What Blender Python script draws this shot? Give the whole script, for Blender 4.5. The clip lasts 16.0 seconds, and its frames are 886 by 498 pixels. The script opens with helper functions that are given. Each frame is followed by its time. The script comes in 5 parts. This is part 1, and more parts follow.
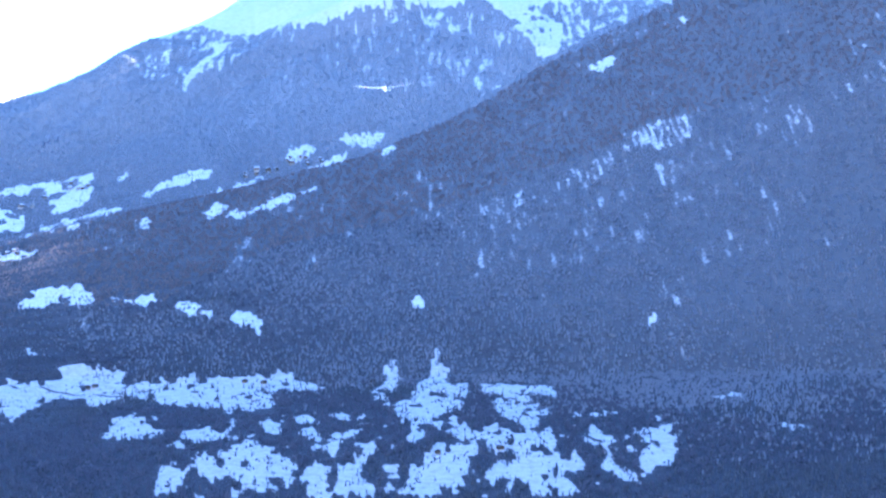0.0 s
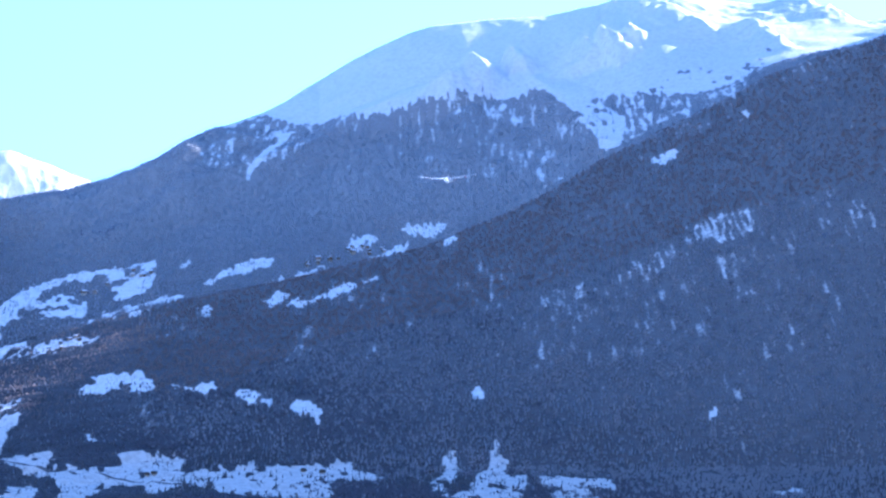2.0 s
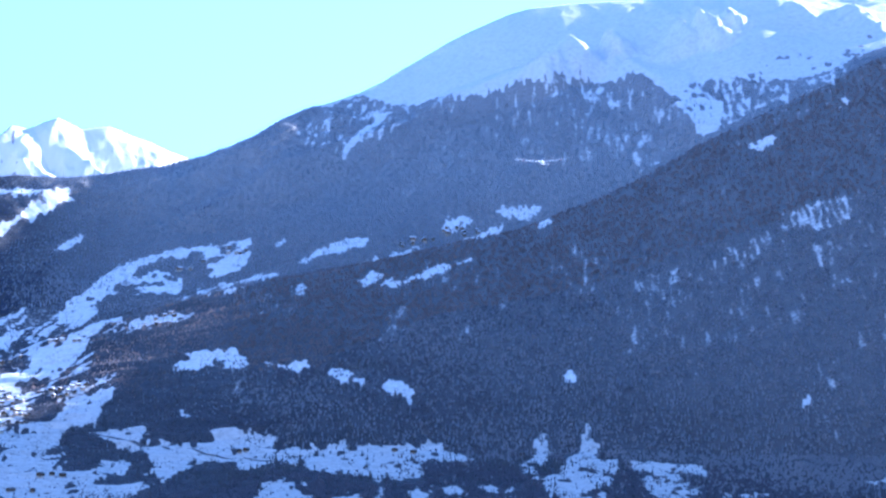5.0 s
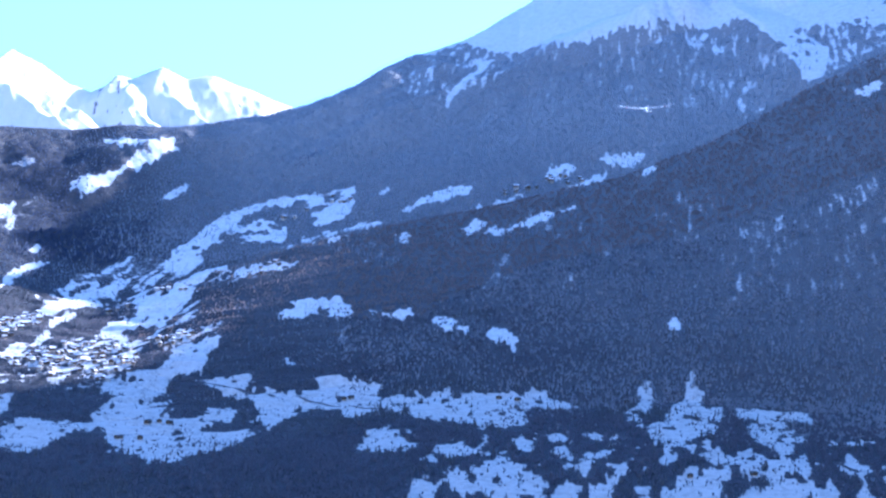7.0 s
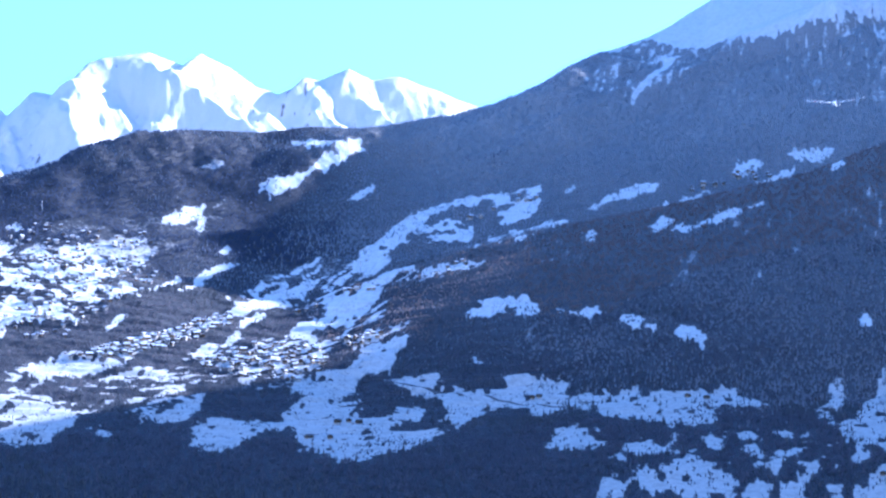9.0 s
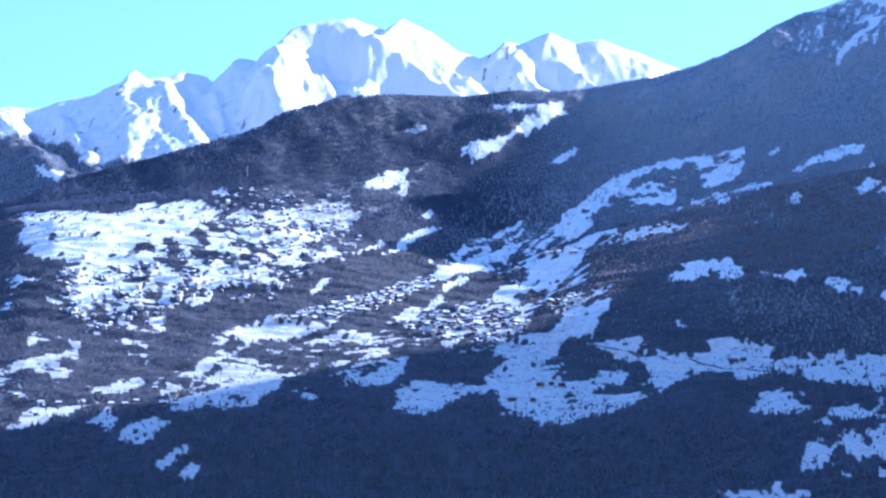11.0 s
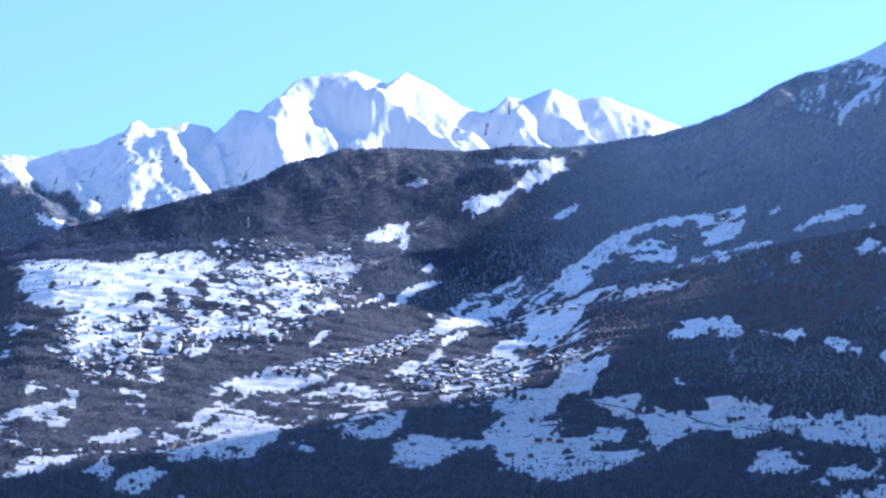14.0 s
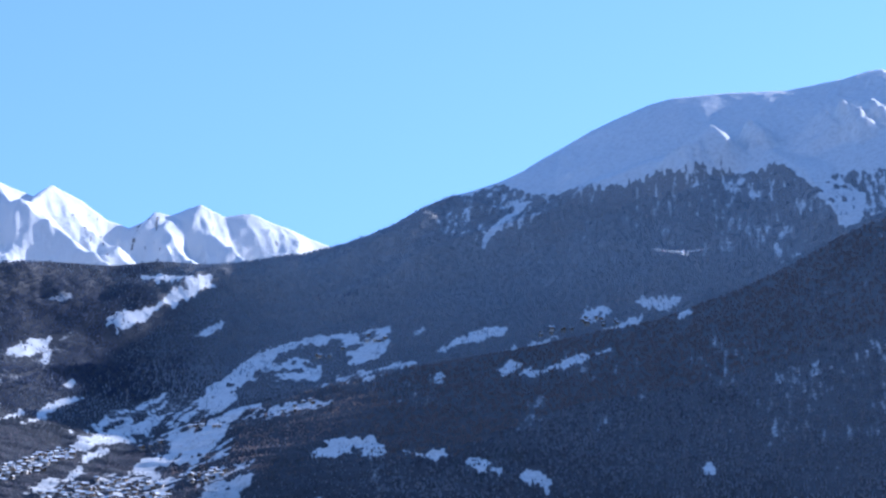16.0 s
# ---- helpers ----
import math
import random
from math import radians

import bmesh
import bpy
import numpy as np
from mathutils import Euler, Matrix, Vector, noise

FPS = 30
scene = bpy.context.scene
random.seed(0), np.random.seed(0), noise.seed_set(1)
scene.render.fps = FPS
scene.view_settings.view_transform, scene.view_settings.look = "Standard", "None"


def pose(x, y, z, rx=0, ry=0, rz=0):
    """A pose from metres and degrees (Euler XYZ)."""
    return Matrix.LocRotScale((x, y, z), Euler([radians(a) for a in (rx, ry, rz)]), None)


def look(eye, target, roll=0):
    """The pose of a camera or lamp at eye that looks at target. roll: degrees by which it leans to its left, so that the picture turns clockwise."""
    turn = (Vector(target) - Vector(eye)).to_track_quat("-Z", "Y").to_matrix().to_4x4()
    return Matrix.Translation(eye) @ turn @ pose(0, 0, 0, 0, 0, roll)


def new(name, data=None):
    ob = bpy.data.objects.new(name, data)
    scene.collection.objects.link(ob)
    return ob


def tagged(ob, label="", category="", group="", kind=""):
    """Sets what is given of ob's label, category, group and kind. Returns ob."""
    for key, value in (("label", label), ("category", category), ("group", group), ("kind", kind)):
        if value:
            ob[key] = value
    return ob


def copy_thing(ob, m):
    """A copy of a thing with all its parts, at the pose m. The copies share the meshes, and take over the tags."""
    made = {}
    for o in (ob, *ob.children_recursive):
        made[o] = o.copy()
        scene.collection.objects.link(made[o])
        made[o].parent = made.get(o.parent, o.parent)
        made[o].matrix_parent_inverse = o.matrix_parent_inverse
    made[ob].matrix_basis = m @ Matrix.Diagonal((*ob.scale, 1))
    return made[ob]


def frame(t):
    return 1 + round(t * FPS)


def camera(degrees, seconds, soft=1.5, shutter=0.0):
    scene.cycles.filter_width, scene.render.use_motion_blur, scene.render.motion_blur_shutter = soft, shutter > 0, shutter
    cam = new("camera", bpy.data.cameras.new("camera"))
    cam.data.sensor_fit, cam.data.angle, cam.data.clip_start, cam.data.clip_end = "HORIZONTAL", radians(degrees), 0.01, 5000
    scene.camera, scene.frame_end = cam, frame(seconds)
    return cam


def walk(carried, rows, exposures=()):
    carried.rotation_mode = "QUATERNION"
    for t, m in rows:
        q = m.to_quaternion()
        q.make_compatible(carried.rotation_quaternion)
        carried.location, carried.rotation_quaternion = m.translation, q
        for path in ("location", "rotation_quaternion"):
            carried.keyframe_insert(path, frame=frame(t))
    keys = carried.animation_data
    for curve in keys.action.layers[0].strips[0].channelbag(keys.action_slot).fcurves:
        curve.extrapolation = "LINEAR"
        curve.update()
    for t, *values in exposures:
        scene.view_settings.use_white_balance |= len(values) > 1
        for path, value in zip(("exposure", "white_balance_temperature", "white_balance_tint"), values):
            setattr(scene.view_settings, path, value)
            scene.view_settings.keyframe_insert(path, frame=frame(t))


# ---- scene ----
cam = camera(21.91, 16.0, soft=2.35)
# seconds, bearing, pitch and roll in degrees: the standpoint keeps still and the camera turns
TURNS = [
    (0.0, -0.000, -0.000, -1.267),
    (0.5, 0.166, 1.081, -1.193),
    (1.0, 0.263, 2.841, -0.961),
    (1.5, -0.578, 2.476, -0.797),
    (2.0, -1.489, 2.296, -0.572),
    (2.5, -2.073, 3.012, -0.243),
    (3.0, -2.339, 3.348, 0.151),
    (5.5, -4.389, 1.407, 0.368),
    (6.0, -5.039, 1.066, 0.238),
    (6.5, -5.823, 0.717, 0.262),
    (7.0, -6.438, 0.524, 0.347),
    (7.5, -7.430, 0.287, 0.106),
    (8.0, -8.980, 0.450, 0.011),
    (8.5, -10.052, 0.758, -0.187),
    (9.0, -11.107, 0.482, -0.196),
    (9.5, -12.434, 0.228, -0.214),
    (10.0, -13.788, 0.073, -0.409),
    (12.5, -18.029, -1.235, 0.113),
    (13.0, -17.865, -1.383, 0.345),
    (13.5, -17.468, -0.633, 0.394),
    (14.0, -16.172, 0.949, 0.450),
    (14.5, -14.099, 2.003, 0.499),
    (15.0, -11.978, 2.911, 0.710),
    (15.5, -9.276, 3.600, 0.975),
    (16.0, -7.372, 4.026, 1.161),
]


def facing(bearing, pitch):
    a, p = radians(bearing), radians(pitch)
    return (math.sin(a) * math.cos(p), math.cos(a) * math.cos(p), math.sin(p))


walk(cam, [(t, look((0, 0, 0), facing(a, p), roll)) for t, a, p, roll in TURNS], [(0.0, 2.72, 4780, 23), (1.0, 2.2, 4700, 22), (2.5, 1.9, 4680, 23), (3.2, 1.83, 4660, 23), (5.3, 1.9, 4670, 23), (7.5, 1.9, 4660, 23), (10.0, 1.6, 4490, 22), (13.0, 1.54, 4710, 24), (14.5, 1.2, 4880, 20), (16.0, 0.86, 4840, 20)])

# ---- daylight: low winter sun over the right-hand range, clear sky ----
SUN_BEARING, SUN_HEIGHT = 49.0, 20.5
world = bpy.data.worlds.new("sky")
scene.world = world
world.use_nodes = True
sky = world.node_tree.nodes.new("ShaderNodeTexSky")
sky.sky_type, sky.sun_disc = "NISHITA", False
sky.sun_elevation, sky.sun_rotation = radians(SUN_HEIGHT), radians(SUN_BEARING)
sky.altitude, sky.air_density, sky.dust_density, sky.ozone_density = 800, 1.5, 0.7, 2.7
background = world.node_tree.nodes["Background"]
background.inputs["Strength"].default_value = 0.15
# the standpoint is high above the haze: the visible rim of the sky is taken a little above its horizon
dome = world.node_tree.nodes.new("ShaderNodeTexCoord")
lift = world.node_tree.nodes.new("ShaderNodeVectorMath")
lift.operation, lift.inputs[1].default_value = "ADD", (0.0, 0.0, 0.38)
world.node_tree.links.new(dome.outputs["Generated"], lift.inputs[0])
world.node_tree.links.new(lift.outputs["Vector"], sky.inputs["Vector"])
world.node_tree.links.new(sky.outputs["Color"], background.inputs["Color"])
sun_lamp = bpy.data.lights.new("sun", "SUN")
sun_lamp.energy, sun_lamp.angle, sun_lamp.color = 5.0, radians(0.5), (1.0, 0.90, 0.74)
sun = new("sun", sun_lamp)
sb, sh = radians(SUN_BEARING), radians(SUN_HEIGHT)
sun.matrix_world = look((math.sin(sb) * math.cos(sh) * 900, math.cos(sb) * math.cos(sh) * 900, math.sin(sh) * 900), (0, 0, 0))

# ---- materials ----


class Nodes:
    """A principled material and short calls to wire it."""

    def __init__(self, name, rough=0.9, metal=0.0):
        self.mat = bpy.data.materials.new(name)
        self.mat.use_nodes = True
        self.tree = self.mat.node_tree
        self.bsdf = self.tree.nodes["Principled BSDF"]
        self.bsdf.inputs["Roughness"].default_value = rough
        self.bsdf.inputs["Metallic"].default_value = metal
        self.bsdf.inputs["Specular IOR Level"].default_value = 0.2

    def add(self, kind, **values):
        node = self.tree.nodes.new(kind)
        for key, value in values.items():
            node.inputs[key].default_value = value
        return node

    def link(self, a, b):
        self.tree.links.new(a, b)

    def grain(self, scale, detail=4.0, rough=0.6):
        coords = self.add("ShaderNodeTexCoord")
        tex = self.add("ShaderNodeTexNoise", Scale=scale, Detail=detail, Roughness=rough)
        self.link(coords.outputs["Object"], tex.inputs["Vector"])
        return tex.outputs["Fac"]

    def ramp(self, fac, stops):
        node = self.add("ShaderNodeValToRGB")
        els = node.color_ramp.elements
        while len(els) < len(stops):
            els.new(0.5)
        for e, (pos, col) in zip(els, stops):
            e.position, e.color = pos, (*col, 1)
        self.link(fac, node.inputs["Fac"])
        return node.outputs["Color"]

    def mix(self, fac, a, b):
        node = self.tree.nodes.new("ShaderNodeMix")
        node.data_type = "RGBA"
        for value, socket in ((fac, node.inputs["Factor"]), (a, node.inputs["A"]), (b, node.inputs["B"])):
            if isinstance(value, (int, float, tuple)):
                socket.default_value = value if not isinstance(value, tuple) else (*value, 1)
            else:
                self.link(value, socket)
        return node.outputs["Result"]

    def math(self, op, a, b=0.0, clamp=False):
        node = self.tree.nodes.new("ShaderNodeMath")
        node.operation, node.use_clamp = op, clamp
        for value, socket in ((a, node.inputs[0]), (b, node.inputs[1])):
            if isinstance(value, (int, float)):
                socket.default_value = value
            else:
                self.link(value, socket)
        return node.outputs["Value"]

    def colour(self, socket):
        if isinstance(socket, tuple):
            self.bsdf.inputs["Base Color"].default_value = (*socket, 1)
        else:
            self.link(socket, self.bsdf.inputs["Base Color"])
        return self

    def bump(self, fac, strength, distance):
        node = self.add("ShaderNodeBump", Strength=strength, Distance=distance)
        self.link(fac, node.inputs["Height"])
        self.link(node.outputs["Normal"], self.bsdf.inputs["Normal"])
        return self


def ground_material():
    """Snow over leaf litter, dead grass and rock: how open the land is decides how much lies bare."""
    m = Nodes("snowy_ground", 0.75)
    open_land = m.add("ShaderNodeAttribute")
    open_land.attribute_name = "open_land"
    rock_land = m.add("ShaderNodeAttribute")
    rock_land.attribute_name = "rock_land"
    fine, broad, drift = m.grain(0.16, 6, 0.65), m.grain(0.022, 5), m.grain(0.7, 3)
    litter = m.ramp(fine, [(0.3, (0.031, 0.033, 0.041)), (0.55, (0.044, 0.046, 0.055)), (0.75, (0.062, 0.064, 0.074))])
    stone = m.ramp(fine, [(0.3, (0.06, 0.058, 0.056)), (0.6, (0.16, 0.15, 0.14)), (0.8, (0.27, 0.25, 0.23))])
    bare = m.mix(rock_land.outputs["Fac"], litter, stone)
    snow = m.ramp(drift, [(0.3, (0.70, 0.685, 0.655)), (0.7, (0.81, 0.79, 0.755))])
    # dead grass and old tracks show through thin snow; low meadows also darkened for shade
    worn = m.math("MULTIPLY", m.math("SUBTRACT", m.grain(0.11, 6, 0.7), 0.46), 3.2, True)
    place, split = m.add("ShaderNodeNewGeometry"), m.add("ShaderNodeSeparateXYZ")
    m.link(place.outputs["Position"], split.inputs["Vector"])
    # snow lower down is darkened in colour for the valley's shade
    lowland_shade = m.math("DIVIDE", m.math("SUBTRACT", -70.0, split.outputs["Z"]), 70.0, True)
    thin = m.math("MULTIPLY", m.math("SUBTRACT", 1.0, rock_land.outputs["Fac"], True), m.math("ADD", m.math("MULTIPLY", worn, 0.5), m.math("MULTIPLY", lowland_shade, 0.36)))
    snow = m.mix(thin, snow, (0.30, 0.27, 0.23))
    patch = m.math("ADD", m.math("MULTIPLY", fine, 0.6), m.math("MULTIPLY", broad, 0.4))
    # forest floor whitening: lying snow, plus paleness put in for haze
    snow_haze = m.add("ShaderNodeAttribute")
    snow_haze.attribute_name = "snow_haze"
    loose = m.math("ADD", m.math("MULTIPLY", m.math("SUBTRACT", patch, 0.5), 0.14), m.math("ADD", m.math("MULTIPLY", snow_haze.outputs["Fac"], 0.3), 0.03))
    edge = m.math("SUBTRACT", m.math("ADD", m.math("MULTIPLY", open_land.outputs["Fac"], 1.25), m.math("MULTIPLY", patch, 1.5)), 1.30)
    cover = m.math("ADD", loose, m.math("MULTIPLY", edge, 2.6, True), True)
    m.colour(m.mix(cover, bare, snow))
    return m.bump(m.math("ADD", fine, broad), 0.6, 2.0).mat


def foliage_material(name, dark, light, whitened, leaning=-2.6):
    """Twigs or needles, each tree its own shade, whitened by lying snow and to stand in for haze."""
    m = Nodes(name, 0.95)
    geo = m.add("ShaderNodeNewGeometry")
    hue = m.ramp(geo.outputs["Random Per Island"], [(0.0, dark), (0.8, light), (1.0, tuple(min(1, 1.2 * c) for c in light))])
    fine = m.grain(0.9, 3)
    white_share = m.math("ADD", m.math("MULTIPLY", m.math("SUBTRACT", fine, 0.5), 0.22), whitened, True)
    tone = m.mix(white_share, hue, (0.66, 0.68, 0.72))
    m.colour(tone)
    # a loose crown takes light from all round: its normals lean to the sky and out from the slope
    lean = m.add("ShaderNodeVectorMath")
    lean.operation = "ADD"
    slope, out = m.add("ShaderNodeAttribute"), m.add("ShaderNodeVectorMath")
    slope.attribute_name = "hill_slope"
    out.operation, out.inputs[1].default_value = "ADD", (0.0, leaning, 1.2)
    m.link(slope.outputs["Vector"], out.inputs[0])
    m.link(out.outputs["Vector"], lean.inputs[1])
    unit = m.add("ShaderNodeVectorMath")
    unit.operation = "NORMALIZE"
    faint = m.add("ShaderNodeVectorMath")
    faint.operation, faint.inputs["Scale"].default_value = "SCALE", 0.45
    m.link(geo.outputs["Normal"], faint.inputs[0])
    m.link(faint.outputs["Vector"], lean.inputs[0])
    m.link(lean.outputs["Vector"], unit.inputs[0])
    m.link(unit.outputs["Vector"], m.bsdf.inputs["Normal"])
    # twigs that face away pass the light on from behind
    under = m.add("ShaderNodeVectorMath")
    under.operation, under.inputs["Scale"].default_value = "SCALE", -1.0
    m.link(unit.outputs["Vector"], under.inputs[0])
    thin, both = m.add("ShaderNodeBsdfTranslucent"), m.add("ShaderNodeAddShader")
    m.link(tone, thin.inputs["Color"])
    m.link(under.outputs["Vector"], thin.inputs["Normal"])
    m.link(m.bsdf.outputs["BSDF"], both.inputs[0])
    m.link(thin.outputs["BSDF"], both.inputs[1])
    m.link(both.outputs["Shader"], m.tree.nodes["Material Output"].inputs["Surface"])
    return m.mat


def grained_material(name, dark, light, scale, rough, bump=0.3):
    m = Nodes(name, rough)
    g = m.grain(scale, 5)
    info = m.add("ShaderNodeObjectInfo")
    tone = m.math("ADD", m.math("MULTIPLY", g, 0.65), m.math("MULTIPLY", info.outputs["Random"], 0.35))
    m.colour(m.ramp(tone, [(0.25, dark), (0.75, light)]))
    return m.bump(g, bump, 0.05).mat


GROUND = ground_material()
NEEDLES = foliage_material("dark_needles", (0.068, 0.071, 0.073), (0.083, 0.085, 0.088), 0.025)
# lying snow on the needles, with haze whitened into the same colour
FROSTED_HAZED = foliage_material("frosted_hazed_needles", (0.155, 0.159, 0.172), (0.172, 0.176, 0.190), 0.2)
# haze over the near slope is lightened into its needle colour
HAZED_NEEDLES = foliage_material("hazed_needles", (0.134, 0.133, 0.140), (0.152, 0.149, 0.156), 0.12)
# the far wood's haze is put into this pale blue-grey colour
DISTANT = foliage_material("far_hazed_needles", (0.16, 0.175, 0.20), (0.18, 0.195, 0.22), 0.14)
# the far ridge's blue haze is tinted into the crowns here
HAZE_BLUE = foliage_material("haze_blue_crowns", (0.040, 0.050, 0.083), (0.048, 0.059, 0.096), 0.02, -1.3)
TWIGS = foliage_material("bare_twigs", (0.075, 0.070, 0.084), (0.088, 0.084, 0.097), 0.03, -1.6)
# the near slope's bare crowns carry the same haze in their colour
HAZED_TWIGS = foliage_material("hazed_twigs", (0.138, 0.132, 0.135), (0.157, 0.150, 0.154), 0.12)
LARCH = foliage_material("rusty_larch_twigs", (0.142, 0.103, 0.088), (0.164, 0.12, 0.102), 0.06, -1.3)
TIMBER = grained_material("weathered_timber", (0.10, 0.07, 0.05), (0.30, 0.22, 0.15), 1.2, 0.8)
PLASTER = grained_material("pale_plaster", (0.34, 0.30, 0.25), (0.62, 0.57, 0.50), 0.6, 0.9)
SLATE = grained_material("slate_roof", (0.05, 0.05, 0.055), (0.14, 0.135, 0.13), 0.9, 0.7)
ROOF_SNOW = grained_material("roof_snow", (0.72, 0.74, 0.77), (0.86, 0.87, 0.88), 0.4, 0.7)
GLASS = Nodes("dark_window_glass", 0.08).colour((0.02, 0.025, 0.03)).mat
STEEL = grained_material("galvanised_steel", (0.30, 0.31, 0.32), (0.48, 0.49, 0.50), 3.0, 0.45)
ASPHALT = grained_material("wet_asphalt_road", (0.10, 0.10, 0.105), (0.22, 0.22, 0.23), 0.4, 0.7)
GLIDER_WHITE = Nodes("white_glass_fibre", 0.25).colour((0.78, 0.78, 0.76)).mat
GLIDER_RED = Nodes("red_film", 0.35).colour((0.50, 0.06, 0.035)).mat
GLIDER_DARK = Nodes("smoked_canopy", 0.1).colour((0.02, 0.02, 0.025)).mat

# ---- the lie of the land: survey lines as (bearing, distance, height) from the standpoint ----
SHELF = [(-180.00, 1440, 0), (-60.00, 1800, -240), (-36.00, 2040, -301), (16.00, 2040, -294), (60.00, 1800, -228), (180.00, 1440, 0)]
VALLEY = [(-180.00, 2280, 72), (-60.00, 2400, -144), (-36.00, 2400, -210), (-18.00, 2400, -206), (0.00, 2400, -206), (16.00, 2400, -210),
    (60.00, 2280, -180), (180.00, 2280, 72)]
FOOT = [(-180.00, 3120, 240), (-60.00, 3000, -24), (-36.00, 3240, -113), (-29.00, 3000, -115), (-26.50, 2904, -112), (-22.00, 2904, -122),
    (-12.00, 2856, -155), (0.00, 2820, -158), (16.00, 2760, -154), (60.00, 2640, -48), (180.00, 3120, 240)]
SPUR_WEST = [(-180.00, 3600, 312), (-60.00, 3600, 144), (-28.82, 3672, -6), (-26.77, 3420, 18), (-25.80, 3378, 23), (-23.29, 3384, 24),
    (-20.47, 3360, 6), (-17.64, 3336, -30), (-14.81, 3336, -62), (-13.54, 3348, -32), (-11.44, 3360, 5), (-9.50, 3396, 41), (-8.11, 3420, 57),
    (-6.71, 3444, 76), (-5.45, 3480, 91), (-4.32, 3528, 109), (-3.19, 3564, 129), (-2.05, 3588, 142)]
# beyond bearing 12 the crest is out of view, raised to shade the valley
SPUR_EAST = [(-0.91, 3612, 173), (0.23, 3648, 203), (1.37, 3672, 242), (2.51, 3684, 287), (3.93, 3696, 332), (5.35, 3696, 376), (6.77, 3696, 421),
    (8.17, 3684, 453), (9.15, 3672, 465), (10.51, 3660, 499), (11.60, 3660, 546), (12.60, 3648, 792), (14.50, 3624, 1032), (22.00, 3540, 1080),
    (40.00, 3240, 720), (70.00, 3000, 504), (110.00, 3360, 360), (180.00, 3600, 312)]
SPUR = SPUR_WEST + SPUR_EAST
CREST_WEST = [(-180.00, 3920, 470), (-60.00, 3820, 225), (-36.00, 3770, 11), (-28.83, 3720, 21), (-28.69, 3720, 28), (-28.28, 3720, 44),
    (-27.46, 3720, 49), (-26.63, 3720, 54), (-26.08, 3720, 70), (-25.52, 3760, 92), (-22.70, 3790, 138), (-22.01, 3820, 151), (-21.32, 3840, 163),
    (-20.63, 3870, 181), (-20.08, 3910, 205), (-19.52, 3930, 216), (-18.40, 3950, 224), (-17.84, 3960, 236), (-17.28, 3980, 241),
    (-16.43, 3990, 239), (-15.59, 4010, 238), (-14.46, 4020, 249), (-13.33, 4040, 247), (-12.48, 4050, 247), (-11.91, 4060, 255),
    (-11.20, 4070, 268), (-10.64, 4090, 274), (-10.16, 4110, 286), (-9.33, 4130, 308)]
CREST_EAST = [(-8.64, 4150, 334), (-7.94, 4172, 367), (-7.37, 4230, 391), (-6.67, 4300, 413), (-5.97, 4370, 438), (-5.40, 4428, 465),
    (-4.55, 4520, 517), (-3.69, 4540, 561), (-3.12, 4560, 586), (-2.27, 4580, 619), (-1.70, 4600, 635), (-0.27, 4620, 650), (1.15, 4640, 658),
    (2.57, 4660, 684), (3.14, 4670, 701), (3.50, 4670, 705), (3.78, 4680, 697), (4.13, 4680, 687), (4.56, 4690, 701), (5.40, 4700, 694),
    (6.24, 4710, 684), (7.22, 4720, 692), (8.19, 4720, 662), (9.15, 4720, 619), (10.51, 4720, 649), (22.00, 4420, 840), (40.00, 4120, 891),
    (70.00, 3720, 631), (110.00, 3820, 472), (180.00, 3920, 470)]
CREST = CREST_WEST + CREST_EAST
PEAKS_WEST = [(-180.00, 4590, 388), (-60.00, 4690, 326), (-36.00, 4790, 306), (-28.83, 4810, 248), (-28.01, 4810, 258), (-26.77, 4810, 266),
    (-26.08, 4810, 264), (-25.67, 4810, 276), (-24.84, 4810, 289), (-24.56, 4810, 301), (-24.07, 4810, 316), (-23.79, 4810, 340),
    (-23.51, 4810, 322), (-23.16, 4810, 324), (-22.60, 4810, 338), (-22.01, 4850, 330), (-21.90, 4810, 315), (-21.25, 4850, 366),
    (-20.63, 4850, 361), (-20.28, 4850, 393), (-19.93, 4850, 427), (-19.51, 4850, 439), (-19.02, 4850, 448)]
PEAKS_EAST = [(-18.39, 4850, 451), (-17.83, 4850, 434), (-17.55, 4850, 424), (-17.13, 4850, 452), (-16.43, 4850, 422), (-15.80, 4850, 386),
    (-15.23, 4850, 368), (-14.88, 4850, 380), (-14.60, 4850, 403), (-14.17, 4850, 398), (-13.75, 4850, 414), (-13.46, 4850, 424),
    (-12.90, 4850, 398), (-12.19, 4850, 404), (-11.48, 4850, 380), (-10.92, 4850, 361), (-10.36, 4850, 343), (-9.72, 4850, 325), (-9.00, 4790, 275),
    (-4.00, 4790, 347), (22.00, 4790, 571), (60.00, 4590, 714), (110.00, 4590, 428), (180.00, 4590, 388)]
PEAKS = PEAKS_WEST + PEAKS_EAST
ARETES = [
    ((299, 4631), (432, 4323), 20, 34, 2.4),
    ((477, 4462), (530, 4130), 20, 26, 2.4),
    ((625, 4833), (695, 4400), 24, 40, 2.4),
    ((-122, 4265), (-76, 4200), 30, 54, 1.6),
    ((-66, 4345), (-2, 4250), 38, 62, 1.6),
    ((6, 4400), (56, 4310), 42, 58, 0.5),
    ((146, 4395), (196, 4290), 38, 56, 1.6),
    ((190, 4375), (236, 4255), 34, 48, 0.5),
    ((241, 4427), (270, 4310), 21, 34, 0.8),
]

